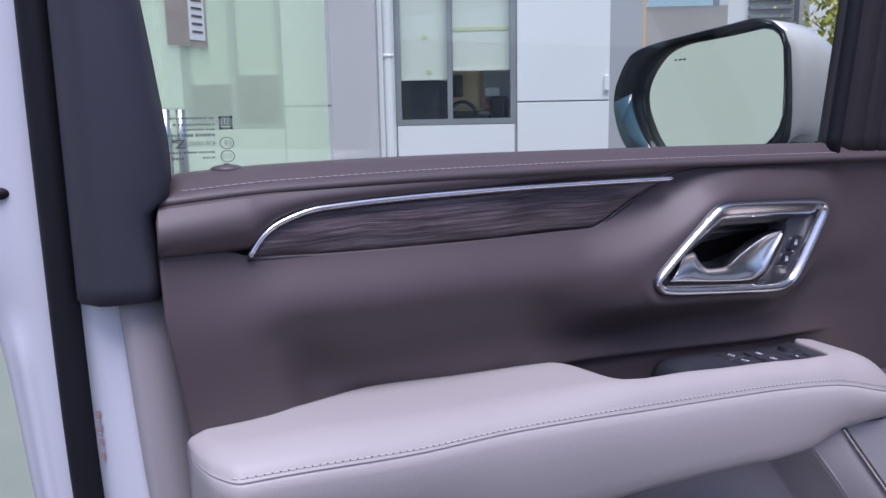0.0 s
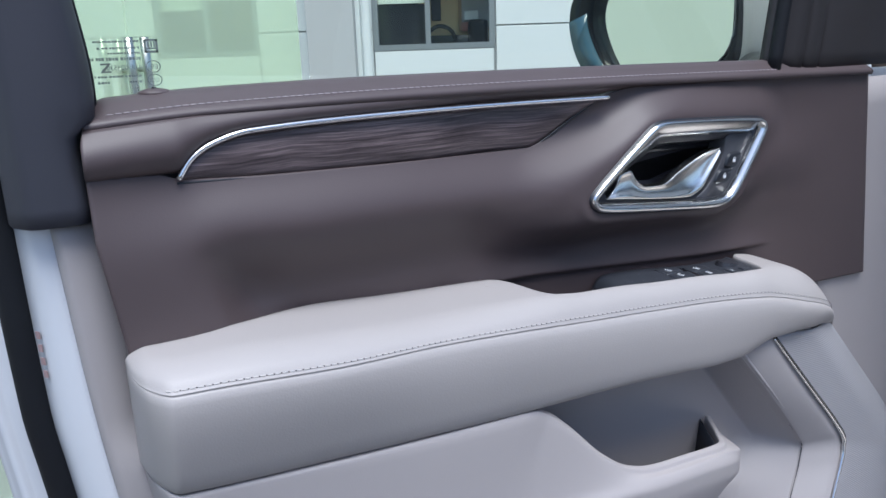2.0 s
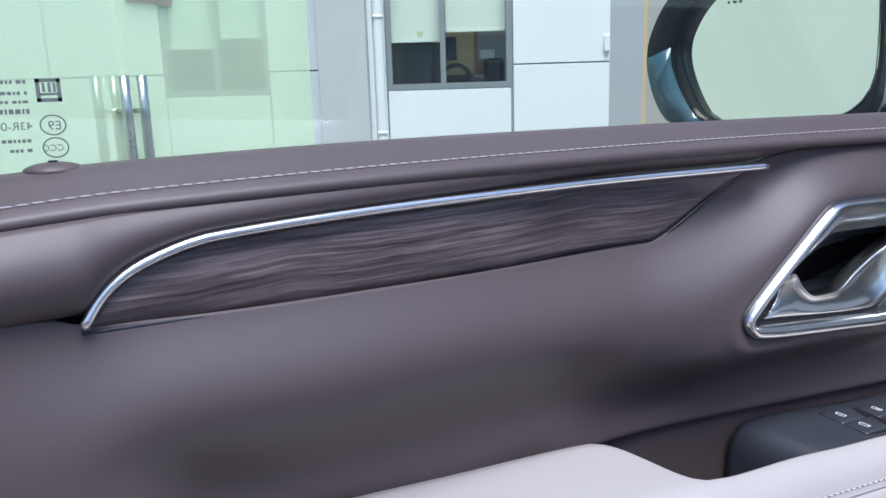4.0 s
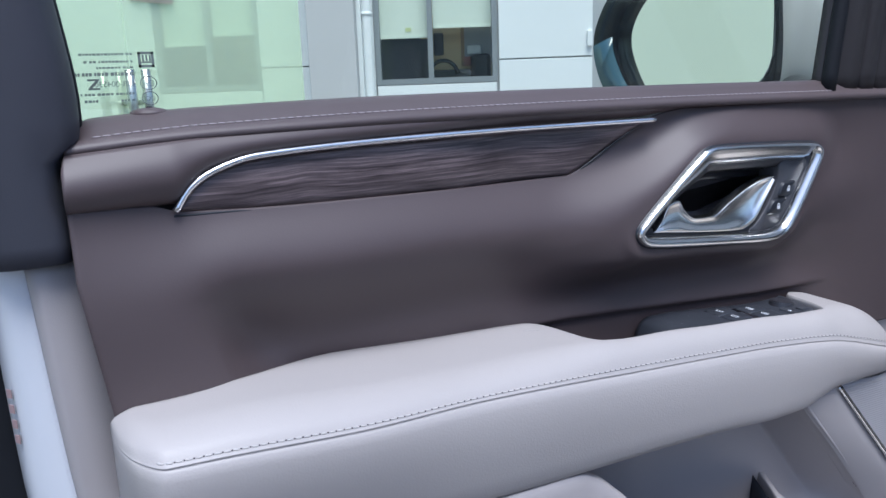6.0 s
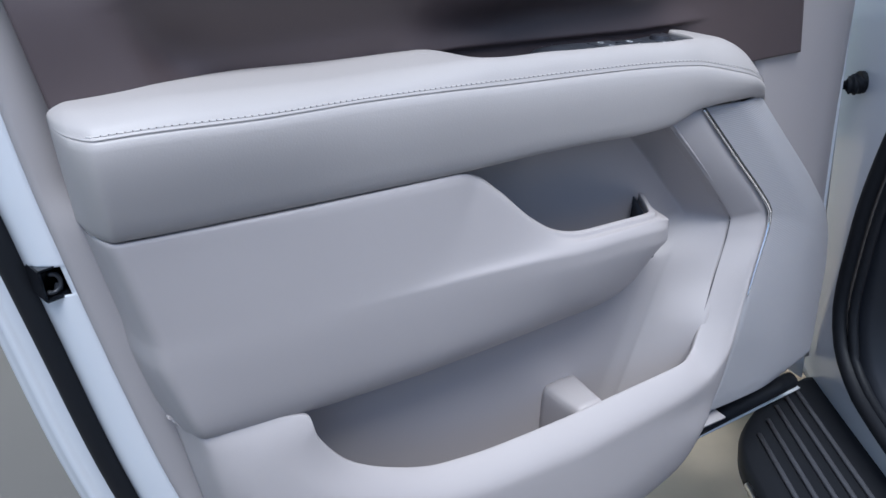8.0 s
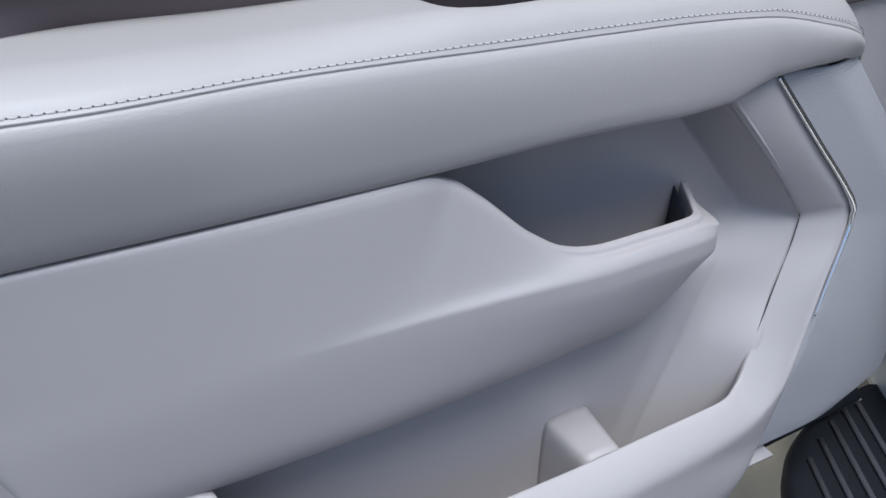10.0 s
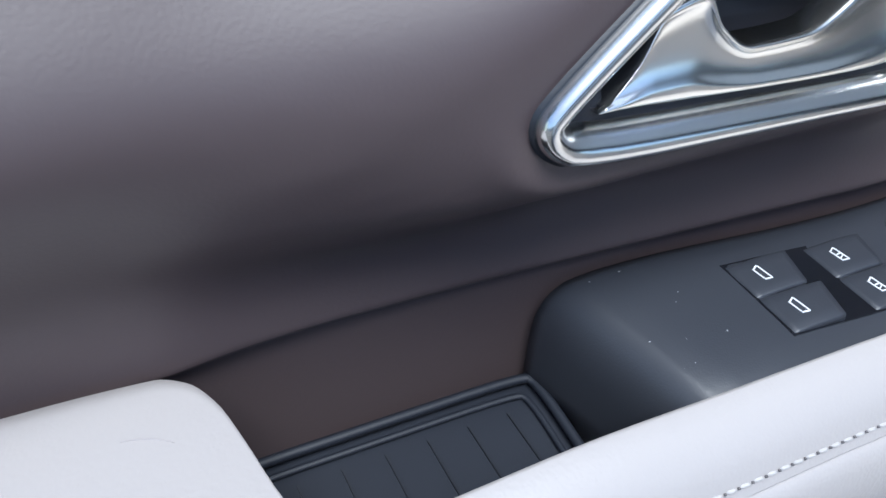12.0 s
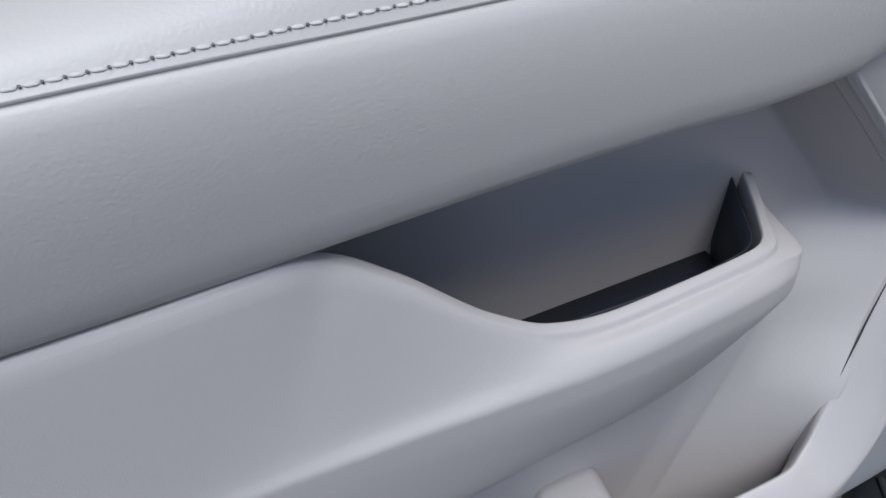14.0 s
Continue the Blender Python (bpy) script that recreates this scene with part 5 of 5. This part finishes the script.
def fac(s, z, d=6.9):
    return BO + BN * d + BR * s + Vector((0, 0, z))


def fblock(name, s0, s1, z0, z1, d0, d1, material, parent, label="", bevel=0.0):
    m = Matrix.Translation(fac((s0 + s1) / 2, (z0 + z1) / 2, (d0 + d1) / 2)) @ pose(0, 0, 0, 0, 0, -25)
    return block(name, (abs(s1 - s0), abs(d1 - d0), abs(z1 - z0)), m, material, parent, label, bevel)


def building():
    b = thing("office_building", fac(0, 0, 7.0), "white clad office building with grey window frames", "building")
    D = 6.9
    # backing wall with window openings
    wins = [(-2.42, -1.53), (-0.53, 0.522)]
    sill, head = 1.35, 3.1
    xs = [-9.0, wins[0][0], wins[0][1], wins[1][0], wins[1][1], 1.64]
    for i in range(5):
        if i in (1, 3):
            fblock("wall", xs[i], xs[i + 1], 0, sill, D + 0.03, D + 0.3, PANEL_GREY, b)
            fblock("wall", xs[i], xs[i + 1], head, 6.0, D + 0.03, D + 0.3, PANEL_GREY, b)
        else:
            fblock("wall", xs[i], xs[i + 1], 0, 6.0, D + 0.03, D + 0.3, PANEL_GREY, b)
    # cladding panels with open joints
    g = 0.012
    for s0, s1 in ((-6.0, -4.4), (-4.4, -3.4), (-3.4, -2.42), (-2.42, -1.53), (-1.53, -0.53), (-0.53, 0.522), (0.535, 1.355)):
        spans = [(0.05, 0.62), (0.62, 1.35), (3.1, 4.4), (4.4, 6.0)] if (s0, s1) in wins else [(0.05, 0.62), (0.62, 1.535), (1.535, 2.45), (2.45, 3.4), (3.4, 4.4), (4.4, 6.0)]
        for z0, z1 in spans:
            fblock("cladding_panel", s0 + g / 2, s1 - g / 2, z0 + g / 2, z1 - g / 2, D, D + 0.025, PANEL_WHITE, b, bevel=0.003)
    for z0, z1 in ((0.05, 1.62), (1.63, 2.35), (2.36, 4.0)):
        fblock("cladding_panel", 1.37, 1.64, z0, z1, D + 0.05, D + 0.09, PANEL_GREY, b, bevel=0.003)
    # windows
    for k, (s0, s1) in enumerate(wins):
        w = fblock("window", s0, s1, sill, sill + 0.05, D + 0.0, D + 0.12, ALU, b, "grey aluminium window with half-drawn blinds")
        mid = (s0 + s1) / 2 - (0.05 if k else 0.0)
        for a in (s0, mid - 0.02, s1 - 0.04):
            fblock("mullion", a, a + 0.045, sill + 0.05, head, D + 0.01, D + 0.1, ALU, w)
        fblock("window_pane", s0, s1, sill + 0.03, head, D + 0.055, D + 0.06, WIN_GLASS, w).visible_shadow = False
        fblock("blind", s0 + 0.04, mid - 0.02, 1.755, head, D + 0.1, D + 0.106, BLIND, w, "pale roller blind")
        fblock("blind", mid + 0.03, s1 - 0.04, 1.83, head, D + 0.1, D + 0.106, BLIND, w, "pale roller blind")
        fblock("blind_hem", s0 + 0.04, mid - 0.02, 1.745, 1.765, D + 0.094, D + 0.108, BLIND, w)
        fblock("blind_hem", mid + 0.03, s1 - 0.04, 1.82, 1.84, D + 0.094, D + 0.108, BLIND, w)
        if k:
            fblock("blind_band", mid + 0.03, s1 - 0.04, 2.165, 2.195, D + 0.096, D + 0.0995, STICKER, w, "pale yellow-green band across the blind")
            for a, z in ((s0 + 0.235, 2.10), (s0 + 0.265, 1.80)):
                fblock("blind_tag", a, a + 0.05, z, z + 0.035, D + 0.096, D + 0.0995, STICKER, w)
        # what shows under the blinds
        # Two flat dark panels fill the left opening below the blind.
        fblock("dark_panel", s0 + 0.04, mid - 0.08, sill + 0.05, 1.77, D + 0.14, D + 0.16, DARK_PANEL, w)
        fblock("dark_panel", mid - 0.20, mid - 0.02, sill + 0.05, 1.74, D + 0.17, D + 0.19, PLASTIC_CUP, w)
        fblock("room_wall", s0, s1, 0.3, head, D + 0.50, D + 0.55, ROOM, w, "beige room wall")
        fblock("picture_frame", mid + 0.28, s1 + 0.05, 1.5, 1.95, D + 0.46, D + 0.495, WOOD_PALE, w)
        fblock("picture", mid + 0.31, s1 + 0.02, 1.53, 1.92, D + 0.45, D + 0.459, PANEL_GREY, w)
        fblock("paper_stack", mid + 0.33, mid + 0.46, 1.60, 1.68, D + 0.40, D + 0.44, PANEL_WHITE, w, bevel=0.01)
        fblock("red_box", mid + 0.30, mid + 0.42, 1.50, 1.58, D + 0.40, D + 0.44, RED_BOX, w)
        fblock("shelf_edge", mid + 0.03, mid + 0.12, 1.60, 1.80, D + 0.42, D + 0.46, PLASTIC_CUP, w, bevel=0.01)
        fblock("desk_edge", mid + 0.0, s1 - 0.03, 1.40, 1.47, D + 0.38, D + 0.44, PLASTIC_CUP, w)
        c = fac(mid + 0.11, 1.42, D + 0.3)
        arc = [c + BR * (0.13 * math.cos(a)) + Vector((0, 0, 0.13 * math.sin(a))) for a in np.linspace(0.1, math.pi, 16)]
        tube("chair_arm", arc, 0.018, PLASTIC_BLACK, w, sides=8, up=tuple(BN))
        fblock("chair_back", mid + 0.36, s1 - 0.03, 1.2, 1.60, D + 0.28, D + 0.36, PLASTIC_BLACK, w, bevel=0.04)
        fblock("room_ceiling", s0 - 0.2, s1 + 0.2, head + 0.02, head + 0.06, D + 0.3, D + 1.3, BLIND, w)
    # column and rainwater pipe
    fblock("column", -1.06, -0.665, 0, 6.0, D - 0.30, D + 0.02, COLUMN, b, "grey rendered column", bevel=0.006)
    fblock("column_edge", -0.662, -0.625, 0, 6.0, D - 0.16, D + 0.02, PANEL_WHITE, b)
    tube("rain_pipe", [fac(-0.585, z, D - 0.06) for z in np.linspace(0, 6, 12)], 0.042, PANEL_WHITE, b, "white rainwater pipe", sides=16)
    for z in (1.0, 1.95, 2.9):
        tube("pipe_clip", [fac(-0.585, z + d, D - 0.06) for d in (-0.015, 0.015)], 0.047, PANEL_WHITE, b, sides=16)
    fblock("cable_box", 1.30, 1.345, 1.62, 1.75, D - 0.03, D, PANEL_WHITE, b, bevel=0.004)
    # rear wing of the building, further off
    far = thing("rear_building", fac(4.5, 0, 12.0), "grey rendered building with a louvred white block behind", "building")
    fblock("wall", 1.9, 4.1, 0, 3.0, 12.0, 12.3, RENDER_WARM, far)
    fblock("cladding_panel", 1.9, 4.1, 3.2, 5.0, 11.94, 12.0, PANEL_WHITE, far)
    fblock("window_strip", 1.9, 4.1, 3.0, 3.2, 11.97, 12.0, WIN_GLASS, far)
    fblock("wall", 4.1, 5.25, 0, 6.0, 12.4, 12.7, PANEL_WHITE, far)
    for k in range(16):
        fblock("louvre", 4.55, 5.2, 2.45 + 0.13 * k, 2.50 + 0.13 * k, 12.3, 12.4, ALU, far)
    fblock("corner_post", 5.25, 5.4, 0, 6.0, 12.2, 12.5, PANEL_GREY, far)
    fblock("wall", 5.4, 11.0, 0, 6.0, 15.0, 15.3, PANEL_WHITE, far)
    fblock("cable_duct", 1.66, 1.695, 0.3, 2.5, 7.06, 7.1, ORANGE, b, "orange brass cable duct")


building()


# ---- glass entrance doors ----
GP, GD = Vector((-0.1, 2.42, 0)), Vector((0.8, 0.6, 0))
GN = Vector((0.6, -0.8, 0))


def glass_doors():
    th = math.degrees(math.atan2(GD.y, GD.x))
    for a, b, hx in ((-0.965, -0.09, -0.121), (-0.08, 0.87, -0.053)):
        c = GP + GD * ((a + b) / 2) + Vector((0, 0, 1.25))
        d = thing("glass_door", GP + GD * ((a + b) / 2), "green tinted glass entrance door with steel pull bars", "glass door", group="entrance doors")
        gl = block("glass_leaf", (b - a, 0.012, 2.44), Matrix.Translation(c) @ pose(0, 0, 0, 0, 0, th), DOOR_GLASS, d, "green tinted toughened glass")
        gl.visible_shadow = False
        block("bottom_rail", (b - a, 0.03, 0.03), Matrix.Translation(GP + GD * ((a + b) / 2) + Vector((0, 0, 0.015))) @ pose(0, 0, 0, 0, 0, th), STEEL, d, bevel=0.003)
        for side in (0.05, -0.085):
            p = GP + GD * hx + GN * side
            bar = [p + Vector((0, 0, z)) for z in np.linspace(0.62, 1.45, 8)]
            tube("pull_bar", bar, 0.016, STEEL, d, "round stainless steel pull bar", sides=14)
            for z in (0.72, 1.34):
                tube("standoff", [p + Vector((0, 0, z)), p - GN * side + Vector((0, 0, z))], 0.009, STEEL, d, sides=10)
    # notice stuck on the glass
    n = thing("notice", GP + GD * -0.03 + Vector((0, 0, 1.62)), "brown and white printed notice stuck on the glass", "notice")
    m = Matrix.Translation(GP + GD * 0.045 + GN * 0.012 + Vector((0, 0, 1.825))) @ pose(0, 0, 0, 0, 0, th)
    block("sheet_paper", (0.19, 0.002, 0.29), m, mat("brown_notice", (0.42, 0.36, 0.32), 0.6, vary=0.25, big=20), n)
    block("white_field", (0.075, 0.002, 0.24), m @ Matrix.Translation((0.045, -0.0025, 0.0)), PANEL_WHITE, n)
    bm = bmesh.new()
    for k in range(7):
        box_bm(bm, (0.05, 0.0015, 0.008), m @ Matrix.Translation((0.045, -0.0045, -0.09 + 0.028 * k)))
    part("text_bars", bm, mat("brown_print", (0.14, 0.1, 0.09), 0.7), n)
    f = block("floor_spring", (0.07, 0.05, 0.06), Matrix.Translation(GP + GD * -0.70 + Vector((0, 0, 0.03))) @ pose(0, 0, 0, 0, 0, th), ORANGE, None, bevel=0.012)
    tagged(f, "orange brass floor spring at the glass door foot", "door fitting")


glass_doors()


# ---- behind the camera and far off ----
def surroundings():
    w = block("wall_west", (10.5, 0.2, 5.5), Matrix.Translation((-9.3, -0.8, 2.75)) @ pose(0, 0, 0, 0, 0, 40), WALL_PALE)
    tagged(w, "pale green rendered boundary wall", "wall", kind="structure")
    # Unseen wall, added to cut low sky light and darken reflections.
    w = block("unseen_wall_south", (60, 0.2, 3.0), Matrix.Translation((6.0, -14.0, 1.5)), PANEL_GREY)
    tagged(w, "unseen grey wall, added to cut horizon light and darken reflections", "wall", kind="structure")
    s = block("yellow_pole", (0.06, 0.06, 4.0), Matrix.Translation((-8.6, -0.75, 2.0)), YELLOW)
    tagged(s, "slim yellow painted steel pole", "pole")
    p = np.array([[(x, y, 0.012) for y in np.linspace(-0.35, 3, 4)] for x in np.linspace(0.40, 1.9, 4)])
    ob = sheet("pavement", p, STONE, out=(0, 0, 1), thick=0)
    tagged(ob, "sunlit stained tan stone paving", "paving", kind="structure")


surroundings()


def tree(place, height):
    t = thing("tree", place, "small tree with yellow-green leaves", "tree")
    rng = random.Random(7)
    base = Vector(place)
    trunk = [base + Vector((0.08 * math.sin(k), 0.06 * math.cos(k * 1.3), height * 0.55 * k / 7)) for k in range(8)]
    tube("trunk", trunk, np.linspace(0.14, 0.07, 8), BARK, t, sides=10)
    verts, faces = [], []
    tips = []
    for k in range(11):
        a = k * 2.4
        tip = trunk[-1] + Vector((math.cos(a) * rng.uniform(0.5, 1.5), math.sin(a) * rng.uniform(0.5, 1.5), rng.uniform(0.2, height * 0.45)))
        st = trunk[4 + k % 4]
        limb = [st.lerp(tip, s) + Vector((0, 0, 0.25 * math.sin(s * math.pi))) for s in np.linspace(0, 1, 7)]
        tube("limb", limb, np.linspace(0.05, 0.012, 7), BARK, t, sides=6)
        tips += limb[3:]
    for c in tips:
        for _ in range(130):
            v = Vector((rng.gauss(0, 0.3), rng.gauss(0, 0.3), rng.gauss(0, 0.25)))
            n = Vector((rng.gauss(0, 1), rng.gauss(0, 1), rng.gauss(0.5, 1))).normalized()
            u = n.orthogonal().normalized()
            w = n.cross(u)
            s = rng.uniform(0.04, 0.08)
            o = len(verts)
            p = c + v
            verts += [p - u * s, p + w * s * 0.45, p + u * s, p - w * s * 0.45]
            faces.append((o, o + 1, o + 2, o + 3))
    me = from_faces("crown", verts, faces)
    link("crown", me, LEAF, t, "yellow-green leaves")["kind"] = "stuff"


tree(tuple(fac(6.6, 0, 11.8)), 3.8)
